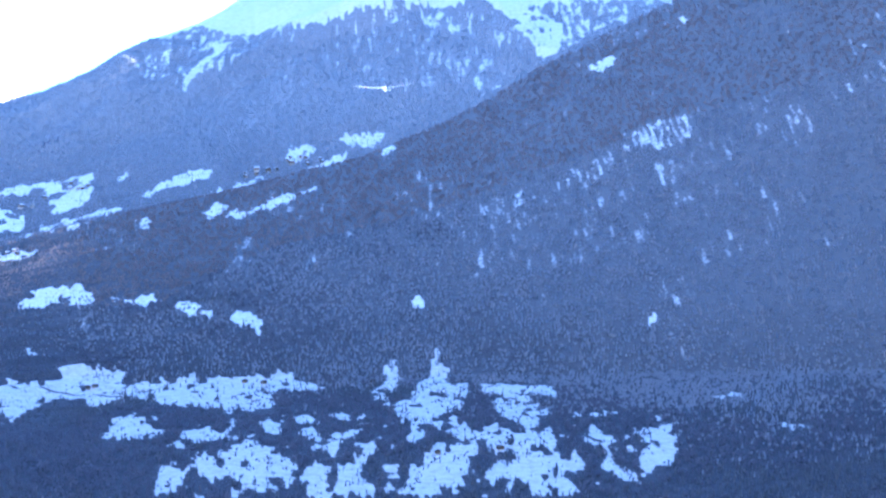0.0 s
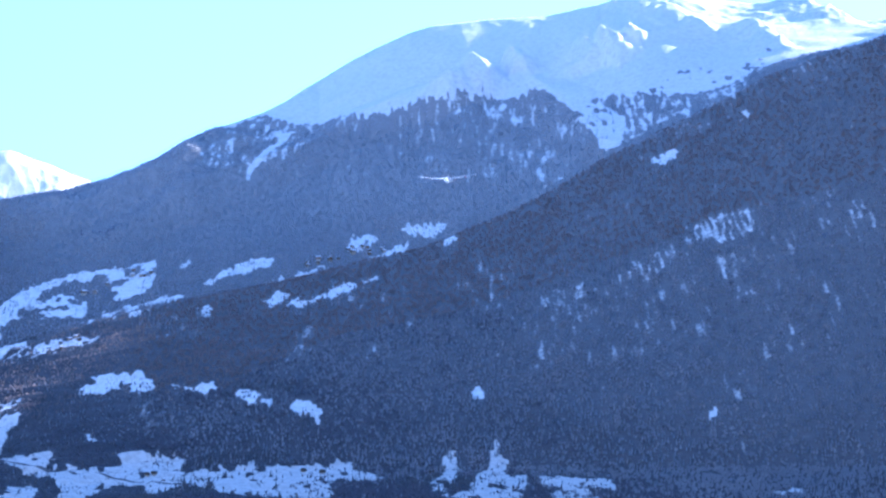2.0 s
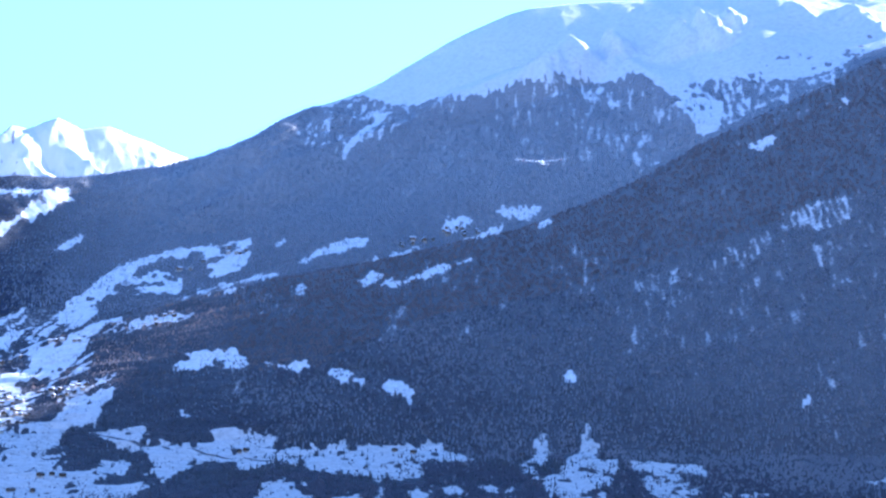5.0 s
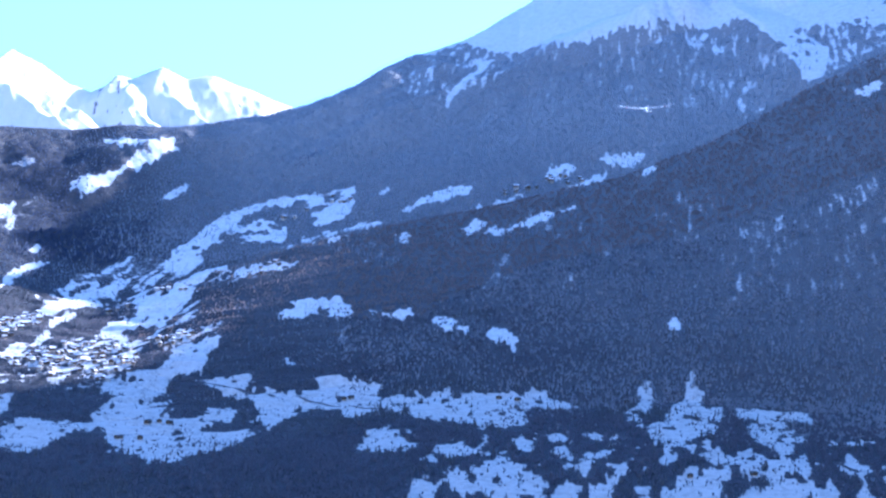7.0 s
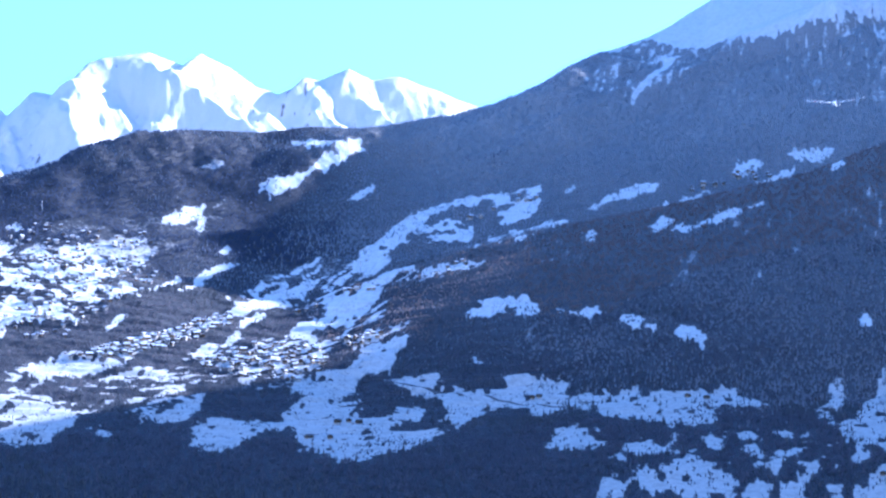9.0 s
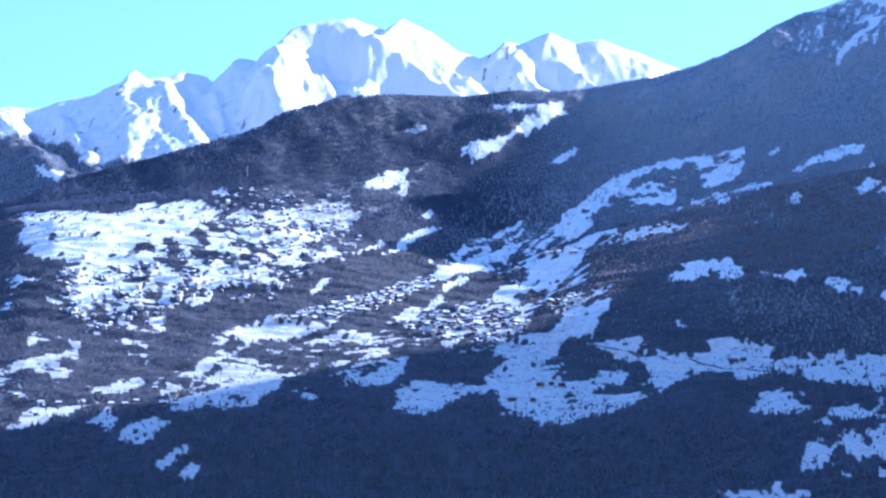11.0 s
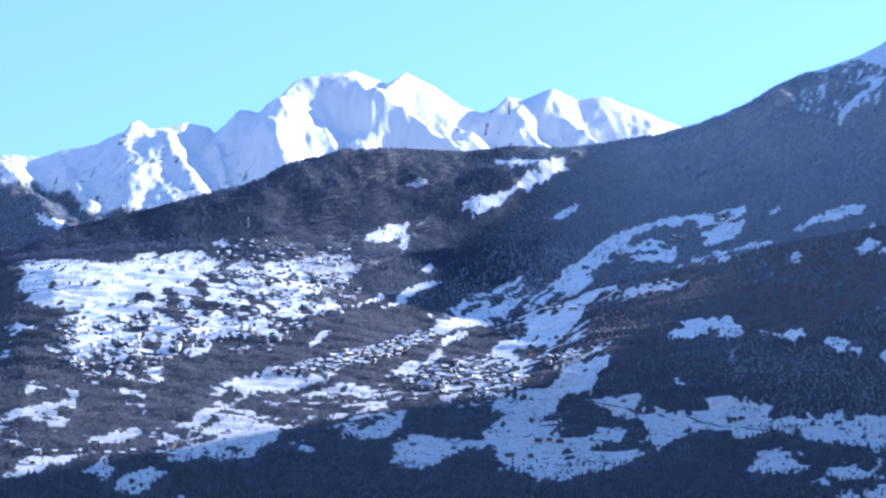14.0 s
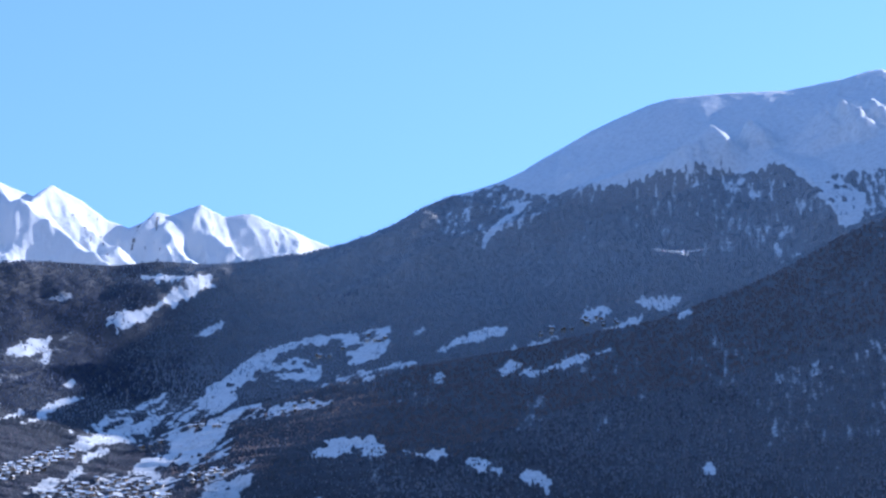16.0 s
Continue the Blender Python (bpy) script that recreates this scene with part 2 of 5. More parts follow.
# wooded spurs on the face below the snow mountain: plan line, height, half width
SPURS = [
    ([(-60, 4300), (-150, 4262), (-270, 4205), (-350, 4120), (-450, 4035), (-560, 3900), (-640, 3790)], 26, 75),
    ([(60, 4290), (110, 4170), (150, 4010), (165, 3900)], 18, 60),
    ([(-60, 4180), (-70, 4050), (-110, 3930), (-160, 3830)], 12, 60),
    ([(-470, 4150), (-560, 4060), (-690, 3940), (-800, 3860)], 16, 70),
    ([(-850, 3990), (-905, 3880), (-960, 3760), (-1010, 3660)], 14, 70),
    ([(-1180, 3900), (-1240, 3760), (-1290, 3620)], 14, 80),
]
# ribs of the far range: bearing at the top and at the foot, height, width of the sunny and of the shaded flank in degrees
RIBS = [
    (-27.2, -25.5, 78, 0.9, 3.9),
    (-25.7, -24.6, 35, 0.6, 0.8),
    (-23.75, -21.8, 70, 1.4, 2.4),
    (-22.3, -21.0, 25, 0.5, 0.6),
    (-20.65, -19.5, 70, 1.5, 1.8),
    (-19.0, -12.5, 70, 1.7, 1.1),
    (-17.15, -11.5, 58, 0.8, 1.4),
    (-14.6, -12.0, 55, 0.7, 1.3),
    (-13.45, -9.8, 48, 0.5, 1.0),
    (-11.0, -9.6, 45, 0.5, 1.2),
]


def noise2(x, y, seed=0):
    """Smooth value noise on a unit lattice, -1 to 1."""
    xi, yi = np.floor(x), np.floor(y)
    u, v = x - xi, y - yi
    u, v = u * u * u * (u * (u * 6 - 15) + 10), v * v * v * (v * (v * 6 - 15) + 10)

    def lattice(i, j):
        h = np.sin(i * 127.1 + j * 311.7 + seed * 74.7) * 43758.5453
        return 2 * (h - np.floor(h)) - 1

    a = lattice(xi, yi) * (1 - u) + lattice(xi + 1, yi) * u
    b = lattice(xi, yi + 1) * (1 - u) + lattice(xi + 1, yi + 1) * u
    return a * (1 - v) + b * v


def fbm(x, y, octaves=4, seed=0, sharp=False):
    total, amp, norm = 0, 1.0, 0
    for k in range(octaves):
        n = noise2(x * 0.8 - y * 0.6, x * 0.6 + y * 0.8, seed + k)
        total, norm = total + amp * ((1 - 2 * np.abs(n)) if sharp else n), norm + amp
        x, y, amp = x * 2.03 + 11.3, y * 2.03 - 7.1, amp * 0.5
    return total / norm


def along(line, b):
    """Distance and height of a survey line at the bearings b."""
    a = np.array(sorted(line))
    return np.interp(b, a[:, 0], a[:, 1]), np.interp(b, a[:, 0], a[:, 2])


def swell(b, z, sigma):
    """A survey line's heights with the short jags taken out."""
    u = np.arange(-180, 180.01, 0.1)
    k = np.exp(-0.5 * (np.arange(-40, 41) * 0.1 / sigma) ** 2)
    padded = np.pad(np.interp(u, b, z), 40, mode="edge")
    return np.interp(b, u, np.convolve(padded, k / k.sum(), "valid"))


def land():
    """The one sheet of ground: x, y, z of a grid, rows outwards, columns by bearing, and the row where each belt begins."""
    fine = np.arange(-33.0, 15.0, 0.052)
    b = np.concatenate([np.arange(-180, -33, 3.0), fine, np.arange(15, 180.1, 3.0)])
    out = np.clip(np.maximum(-33 - b, b - 15) / 60, 0, 1)
    full = np.ones_like(b)
    g0r, g0z = along(SHELF, b)
    g1r, g1z = along(VALLEY, b)
    g2r, g2z = along(FOOT, b)
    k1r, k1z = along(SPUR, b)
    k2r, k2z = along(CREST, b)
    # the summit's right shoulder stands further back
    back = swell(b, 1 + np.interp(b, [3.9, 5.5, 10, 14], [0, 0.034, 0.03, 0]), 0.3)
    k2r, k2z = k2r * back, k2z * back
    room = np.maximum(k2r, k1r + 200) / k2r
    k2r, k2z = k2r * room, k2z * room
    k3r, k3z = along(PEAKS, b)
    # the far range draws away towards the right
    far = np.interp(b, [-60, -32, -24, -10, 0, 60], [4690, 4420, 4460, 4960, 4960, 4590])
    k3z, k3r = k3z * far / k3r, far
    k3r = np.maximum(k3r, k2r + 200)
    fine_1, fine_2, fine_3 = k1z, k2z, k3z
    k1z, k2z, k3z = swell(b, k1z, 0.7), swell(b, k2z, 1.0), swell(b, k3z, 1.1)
    drop = np.interp(b, [-7, -2], [0, 1])
    behind_r, behind_z = k1r + 90, k1z - 18 * drop + 8 * (1 - drop)
    mid_r = behind_r + 0.5 * (k2r - behind_r)
    mid_z = behind_z + np.interp(b, [-8, -4], [0.43, 0.5]) * (k2z - behind_z)
    e0r = np.maximum(k3r - 460, k2r + 130)
    nodes = [(0.02 * full, -1.65 * full), (60 * full, -20 * full), (600 * full, -130 * full), (g0r, g0z), (g1r, g1z), (g2r, g2z), (k1r, k1z),
             (behind_r, behind_z), (mid_r, mid_z), (k2r, k2z), (k2r + 120, k2z - 50), (e0r, np.minimum(k2z - 60, k3z * 0.27)),
             (0.5 * (e0r + k3r), k3z * 0.53), (k3r, k3z), (k3r + 60, k3z - 60)]
    steps = [5, 6, 8, 34, 66, 130, 4, 44, 84, 4, 4, 60, 110, 6]
    rr, zz, belt = [], [], []
    for k, n in enumerate(steps):
        for i in range(n):
            f = i / n
            rr.append(nodes[k][0] * (1 - f) + nodes[k + 1][0] * f)
            zz.append(nodes[k][1] * (1 - f) + nodes[k + 1][1] * f)
            belt.append(k + f)
    rr.append(nodes[-1][0]), zz.append(nodes[-1][1]), belt.append(len(steps))
    r, z, belt = np.array(rr), np.array(zz), np.array(belt)
    # the crests' own jags stay near the crests
    for line, rough, smooth, reach in ((6, fine_1, k1z, 0.25), (9, fine_2, k2z, 0.4)):
        weight = np.clip(1 - np.abs(belt - line) / np.where(belt > line, 1.0, reach), 0, 1)[:, None] ** 1.6
        z = z + weight * (rough - smooth)[None, :]
    # ribs run down from the far peaks, bending as they go
    depth = np.clip(13 - belt, 0, 2)[:, None]
    bend = b[None, :] + depth * (1.6 + 1.1 * noise2(b[None, :] / 3.1, 0 * depth + 7.5, 83)) + 0.5 * depth * noise2(b[None, :] / 0.9, depth * 2.5, 84)
    jag = np.interp(bend, b, fine_3 - k3z)
    fade = np.where(belt > 13, np.clip(14 - belt, 0, 1), np.clip(1 - (13 - belt) / 1.7, 0, 1))[:, None]
    z = z + np.where(belt[:, None] > 11.2, jag * fade * (1 - 0.55 * np.clip(depth / 0.3, 0, 1)), 0)
    # long ribs with a sunny and a shaded flank slant down the far range
    down = np.clip((13 - belt) / 1.6, 0, 1)[:, None]
    wander = 0.22 * noise2(down * 5, b[None, :] / 2.5, 71) + 0.1 * noise2(down * 14, b[None, :] / 1.2, 72)
    ridge = np.zeros_like(z)
    for top, foot, high, sunny, shaded in RIBS:
        off = b[None, :] - (top + (foot - top) * down + wander * np.clip(down * 6, 0, 1))
        ridge = np.maximum(ridge, high * np.clip(1 - np.where(off > 0, off / sunny, -off / shaded), 0, 1))
    z = z + np.where((belt > 11) & (belt < 13), 1.0, 0.0)[:, None] * (ridge - 50) * np.clip(down / 0.2, 0, 1) * (1 - 0.5 * down)
    # the camera's own hillside rises behind it
    rise = np.clip((np.abs(b) - 75) / 60, 0, 1)
    z = z + rise[None, :] * (0.30 * np.minimum(r, 1900) + 0.08 * r)
    x, y = r * np.sin(np.radians(b)), r * np.cos(np.radians(b))
    # gullies and swells, gentle on the crests
    near = np.interp(belt, [0, 2, 4, 5, 5.9, 6, 7, 8, 8.9, 9, 10, 14], [0, 1, 5, 7, 4, 2.0, 3, 16, 9, 1, 0, 0])[:, None]
    rock = np.interp(belt, [0, 8.2, 8.6, 8.93, 9, 11, 11.5, 12.6, 12.9, 13, 14], [0, 0, 13, 11, 0.6, 5, 12, 26, 17, 5, 5])[:, None]
    rock = rock * (1 - 0.7 * np.exp(-((b[None, :] + 1.4) / 1.8) ** 2) * (belt[:, None] < 10))
    z = z + near * fbm(x / 250, y / 250, 5, 3) + rock * fbm(x / 165 + 0.35 * fbm(x / 500, y / 500, 2, 5), y / 235, 5, 9, True)
    z = z + np.where(belt > 10, 0.42, 0.34)[:, None] * rock * fbm(x / 70, y / 95, 4, 19, True)
    z = z + np.where(belt > 10, 0.17, 0.12)[:, None] * rock * fbm(x / 28, y / 36, 3, 29, True)
    # terraces and banks of the farmed land
    farm = (np.interp(belt, [4.1, 4.5, 6.6, 7.4], [0, 1, 1, 0])[:, None]) * np.interp(b, [-29, -27, -9, -5], [0.3, 1, 1, 0.15])[None, :]
    along_hill, down_hill = 0.94 * x + 0.34 * y, 0.94 * y - 0.34 * x
    z = z + farm * (3.8 * noise2(along_hill / 70, down_hill / 19, 61) + 2.2 * noise2(along_hill / 30, down_hill / 10, 62))
    for line, high, wide in SPURS:
        near_line = np.full_like(z, 1e9)
        for (x0, y0), (x1, y1) in zip(line, line[1:]):
            dx, dy = x1 - x0, y1 - y0
            f = np.clip(((x - x0) * dx + (y - y0) * dy) / (dx * dx + dy * dy), 0, 1)
            near_line = np.minimum(near_line, np.hypot(x - x0 - f * dx, y - y0 - f * dy))
        z = z + np.where((belt > 7) & (belt < 9), 1.0, 0.0)[:, None] * np.clip((9 - belt) / 0.15, 0, 1)[:, None] * np.clip((belt - 7) / 0.3, 0, 1)[:, None] * high * np.clip(1 - near_line / wide, 0, 1)
    # a broad swell keeps the low sun off the hollow before it
    z = z + np.where((belt > 7) & (belt < 9), 1.0, 0.0)[:, None] * np.clip((9 - belt) / 0.3, 0, 1)[:, None] * 24 * np.exp(-((x - 410) ** 2 + (y - 4390) ** 2) / (2 * 110 ** 2))
    for (x0, y0), (x1, y1), high, wide, shady in ARETES:
        dx, dy = x1 - x0, y1 - y0
        f = np.clip(((x - x0) * dx + (y - y0) * dy) / (dx * dx + dy * dy), 0, 1)
        d = np.hypot(x - x0 - f * dx, y - y0 - f * dy)
        d = np.abs(d + 8 * noise2(x / 19, y / 23, 17) + 4 * noise2(x / 9, y / 12, 18))
        sunny = (x - x0) * dy - (y - y0) * dx < 0
        flank = np.where(sunny, wide, shady * wide)
        z = z + np.where(belt[:, None] < 13, high * np.clip((13 - belt[:, None]) / 0.2, 0, 1) * np.clip(1 - d / flank, 0, 1) * np.clip(8 * f, 0, 1) * np.clip(3.2 * (1 - f), 0, 1), 0)
    return b, belt, x, y, z


# open land as plan outlines in metres, each with how much of it is open (1: bare snow)
MEADOWS_1 = [
    (0.34, [(-331, 2522), (-109, 2594), (122, 2612), (253, 2500), (231, 2296), (92, 2244), (-96, 2250), (-274, 2250)]),
    (0.36, [(-1073, 2650), (-1014, 2723), (-932, 2743), (-880, 2791), (-828, 2623), (-829, 2562), (-845, 2488), (-912, 2484), (-932, 2397), (-941, 2323)]),
    (0.42, [(-828, 3253), (-810, 3393), (-752, 3451), (-614, 3421), (-576, 3253), (-650, 3208), (-707, 3205), (-689, 3087), (-736, 3014)]),
    (0.4, [(-1165, 3431), (-1128, 3489), (-1089, 3575), (-1055, 3624), (-1055, 3557), (-1053, 3457), (-1091, 3373), (-1134, 3367)]),
    (0.45, [(-919, 3097), (-955, 3309), (-935, 3395), (-866, 3474), (-816, 3418), (-789, 3234), (-860, 3246), (-890, 3139)]),
]
MEADOWS_2 = [
    (0.34, [(-996, 2292), (-1034, 2404), (-1047, 2502), (-1044, 2601), (-1016, 2643), (-948, 2581), (-901, 2463), (-908, 2364), (-943, 2317)]),
    (0.3, [(-1005, 2693), (-946, 2739), (-901, 2833), (-754, 2852), (-719, 2804), (-745, 2711), (-863, 2717), (-909, 2632)]),
    (0.97, [(-1593, 3177), (-1544, 3154), (-1528, 3170), (-1492, 3163), (-1458, 3171), (-1417, 3183), (-1420, 3222), (-1418, 3251), (-1388, 3246), (-1381, 3274), (-1367, 3287), (-1328, 3282), (-1292, 3262), (-1296, 3227), (-1262, 3099), (-1262, 3034), (-1290, 3017), (-1315, 2975), (-1303, 2908), (-1322, 2877), (-1353, 2869), (-1376, 2882), (-1414, 2881), (-1450, 2900), (-1443, 2914), (-1491, 2965), (-1497, 2994), (-1528, 3047)]),
]
MEADOWS_3 = [
    (0.62, [(-1379, 2889), (-1324, 2882), (-1305, 2913), (-1297, 3014), (-1256, 2959), (-1215, 2922), (-1169, 2891), (-1135, 2827), (-1128, 2789), (-1146, 2757), (-1169, 2735), (-1191, 2730), (-1203, 2705), (-1237, 2692), (-1262, 2678), (-1296, 2689), (-1331, 2720), (-1316, 2739), (-1318, 2778), (-1357, 2843)]),
    (0.6, [(-1297, 3014), (-1265, 3041), (-1278, 3158), (-1277, 3272), (-1284, 3337), (-1274, 3386), (-1250, 3397), (-1201, 3368), (-1172, 3391), (-1134, 3402), (-1105, 3356), (-1103, 3297), (-1124, 3254), (-1095, 3143), (-1068, 3141), (-1049, 3103), (-1067, 3065), (-1082, 3011), (-1112, 2980), (-1059, 2959), (-1062, 2932), (-1091, 2924), (-1110, 2888), (-1151, 2867), (-1173, 2861), (-1215, 2922), (-1256, 2959)]),
]
MEADOWS_4 = [
    (0.97, [(-1180, 2858), (-1182, 2922), (-1158, 2926), (-1122, 2918), (-1138, 2876)]),
    (0.97, [(-1107, 2921), (-1094, 2942), (-1072, 2928), (-1089, 2895)]),
    (0.97, [(-1149, 3077), (-1129, 3141), (-1106, 3113), (-1094, 3021), (-1122, 3027)]),
    (0.97, [(-1094, 3140), (-1071, 3139), (-1042, 3083), (-1065, 3084)]),
    (0.97, [(-1232, 3276), (-1182, 3288), (-1200, 3314), (-1222, 3298)]),
    (0.97, [(-1194, 3059), (-1151, 3129), (-1112, 3193), (-1157, 3245), (-1167, 3126)]),
    (0.05, [(-1255, 2935), (-1244, 2970), (-1219, 2932), (-1227, 2911), (-1252, 2918)]),
    (0.97, [(-1347, 3353), (-1323, 3353), (-1317, 3327), (-1339, 3333)]),
    (0.97, [(-1268, 3357), (-1246, 3348), (-1247, 3328)]),
]
MEADOWS_5 = [
    (0.4, [(-1285, 3292), (-1295, 3367), (-1268, 3395), (-1223, 3403), (-1172, 3391), (-1201, 3316), (-1244, 3282)]),
    (0.45, [(-1247, 3441), (-1197, 3463), (-1147, 3484), (-1137, 3468), (-1148, 3432), (-1134, 3402), (-1153, 3390), (-1188, 3436), (-1232, 3426)]),
    (0.97, [(-1139, 3475), (-1124, 3532), (-1092, 3568), (-1091, 3542), (-1104, 3470), (-1129, 3460)]),
    (0.9, [(-1097, 3538), (-1078, 3513), (-1067, 3466), (-1078, 3475)]),
    (0.45, [(-1118, 3369), (-1089, 3421), (-1087, 3446), (-1085, 3381), (-1103, 3352)]),
    (0.9, [(-1029, 3409), (-1024, 3438), (-1008, 3444), (-1009, 3402)]),
    (0.97, [(-1040, 3147), (-1058, 3298), (-1047, 3291), (-1032, 3218)]),
]
MEADOWS_6 = [
    (0.97, [(-1014, 3163), (-1026, 3310), (-1007, 3364), (-986, 3388), (-993, 3351), (-1014, 3301), (-1007, 3166)]),
    (0.97, [(-1030, 2879), (-1034, 2969), (-1023, 2987), (-1018, 2958), (-1024, 2918)]),
    (0.5, [(-1284, 2672), (-1260, 2673), (-1237, 2692), (-1186, 2684), (-1151, 2676), (-1123, 2628), (-1140, 2631), (-1182, 2640), (-1199, 2610), (-1244, 2640), (-1265, 2666)]),
    (0.95, [(-1172, 2688), (-1163, 2704), (-1143, 2692), (-1147, 2675)]),
    (0.34, [(-1178, 2613), (-1133, 2633), (-1104, 2583), (-1086, 2491), (-1141, 2549)]),
    (0.5, [(-1431, 2804), (-1375, 2802), (-1360, 2779), (-1384, 2752), (-1345, 2650), (-1352, 2640), (-1390, 2739)]),
    (0.6, [(-1351, 2787), (-1360, 2840), (-1352, 2832), (-1341, 2791)]),
]
MEADOWS_7 = [
    (0.3, [(-1288, 2569), (-1265, 2586), (-1229, 2575), (-1244, 2526)]),
    (0.75, [(-1240, 2388), (-1227, 2434), (-1213, 2450), (-1222, 2498), (-1217, 2543), (-1202, 2549), (-1184, 2512), (-1164, 2439), (-1130, 2383), (-1145, 2376), (-1159, 2383), (-1193, 2387), (-1217, 2399)]),
    (0.6, [(-1232, 2298), (-1265, 2379), (-1272, 2414), (-1241, 2388), (-1217, 2372), (-1165, 2339), (-1142, 2285), (-1154, 2275), (-1177, 2307), (-1175, 2275), (-1199, 2307), (-1221, 2323), (-1217, 2288)]),
    (0.9, [(-1110, 2201), (-1121, 2257), (-1107, 2263), (-1084, 2258), (-1079, 2303), (-1066, 2277), (-1062, 2240), (-1080, 2222), (-1085, 2172), (-1096, 2174)]),
    (0.95, [(-1039, 2225), (-1046, 2277), (-1043, 2289), (-1022, 2247), (-1005, 2220), (-1012, 2210)]),
]
MEADOWS_8 = [
    (0.92, [(-989, 2187), (-991, 2229), (-982, 2276), (-957, 2233), (-954, 2174), (-962, 2170), (-967, 2197), (-970, 2175)]),
    (0.8, [(-920, 2119), (-918, 2150), (-918, 2179), (-916, 2197), (-904, 2176), (-904, 2145), (-908, 2118)]),
    (0.92, [(-884, 2100), (-893, 2141), (-871, 2134), (-870, 2095)]),
    (0.97, [(-1096, 2347), (-1071, 2393), (-1063, 2430), (-1047, 2386), (-1059, 2321)]),
    (0.97, [(-982, 2299), (-981, 2359), (-967, 2394), (-961, 2438), (-957, 2386), (-952, 2355), (-949, 2316)]),
    (0.9, [(-1007, 2350), (-1009, 2412), (-991, 2344)]),
    (0.85, [(-1025, 2448), (-1030, 2530), (-1021, 2579), (-1007, 2508), (-1005, 2433)]),
    (0.8, [(-1000, 2373), (-995, 2426), (-977, 2470), (-973, 2424), (-987, 2374)]),
]
MEADOWS_9 = [
    (0.8, [(-1034, 2558), (-1047, 2636), (-1030, 2585)]),
    (0.93, [(-929, 2314), (-934, 2378), (-943, 2455), (-940, 2520), (-909, 2483), (-908, 2436), (-906, 2375), (-910, 2335)]),
    (0.6, [(-1083, 2706), (-1059, 2755), (-1035, 2775), (-1016, 2828), (-982, 2889), (-953, 2972), (-934, 3068), (-918, 3127), (-904, 3052), (-928, 2970), (-937, 2897), (-959, 2823), (-958, 2775), (-987, 2727), (-1026, 2670), (-1057, 2689)]),
    (1, [(-1060, 2669), (-1069, 2740), (-1027, 2753), (-989, 2775), (-955, 2777), (-973, 2731), (-1001, 2703), (-1020, 2654), (-1047, 2664)]),
    (0.97, [(-966, 2710), (-943, 2741), (-936, 2712), (-952, 2682)]),
    (0.8, [(-1023, 2661), (-1012, 2712), (-1014, 2600), (-1013, 2524)]),
]
MEADOWS_10 = [
    (0.9, [(-362, 2190), (-328, 2202), (-280, 2202), (-264, 2145), (-275, 2125), (-306, 2160), (-346, 2176)]),
    (0.97, [(-1852, 3738), (-1814, 3730), (-1784, 3740), (-1775, 3689), (-1808, 3706)]),
    (0.97, [(-2009, 3654), (-1968, 3633), (-1969, 3618), (-1998, 3635)]),
    (0.97, [(-1990, 3620), (-1820, 3355), (-1820, 3344), (-1982, 3610)]),
    (0.9, [(-1905, 3687), (-1883, 3679), (-1892, 3673)]),
    (0.93, [(-1029, 3648), (-1024, 3684), (-991, 3706), (-967, 3725), (-953, 3748), (-949, 3770), (-968, 3789), (-1011, 3820), (-1027, 3841), (-999, 3849), (-931, 3819), (-898, 3850), (-894, 3830), (-883, 3827), (-904, 3790), (-919, 3771), (-932, 3741), (-958, 3712), (-966, 3683), (-987, 3653), (-1003, 3641), (-1016, 3636)]),
]
MEADOWS_11 = [
    (0.5, [(-967, 3802), (-929, 3809), (-916, 3800), (-941, 3779)]),
    (0.55, [(-1047, 3628), (-1021, 3637), (-1022, 3626)]),
    (0.7, [(-1084, 3559), (-1068, 3600), (-1071, 3580)]),
    (0.6, [(-1144, 3677), (-1124, 3708), (-1106, 3730), (-1092, 3700), (-1108, 3687), (-1130, 3677)]),
    (0.85, [(-878, 3661), (-867, 3692), (-853, 3716), (-842, 3708), (-849, 3678), (-864, 3660)]),
]
MEADOWS_12 = [
    (0.96, [(-816, 3455), (-796, 3488), (-781, 3543), (-772, 3584), (-749, 3609), (-716, 3630), (-683, 3650), (-638, 3662), (-600, 3653), (-560, 3664), (-553, 3641), (-566, 3615), (-548, 3607), (-549, 3563), (-557, 3531), (-583, 3500), (-603, 3510), (-595, 3543), (-633, 3582), (-652, 3582), (-647, 3532), (-677, 3525), (-638, 3509), (-631, 3442), (-663, 3451), (-717, 3455), (-705, 3480), (-740, 3476), (-761, 3450), (-774, 3431), (-800, 3427)]),
    (0.05, [(-724, 3575), (-693, 3606), (-667, 3615), (-640, 3619), (-618, 3601), (-644, 3587), (-664, 3547), (-694, 3561), (-706, 3532), (-730, 3537)]),
    (0.05, [(-733, 3446), (-693, 3467), (-630, 3438), (-627, 3399), (-691, 3410)]),
]
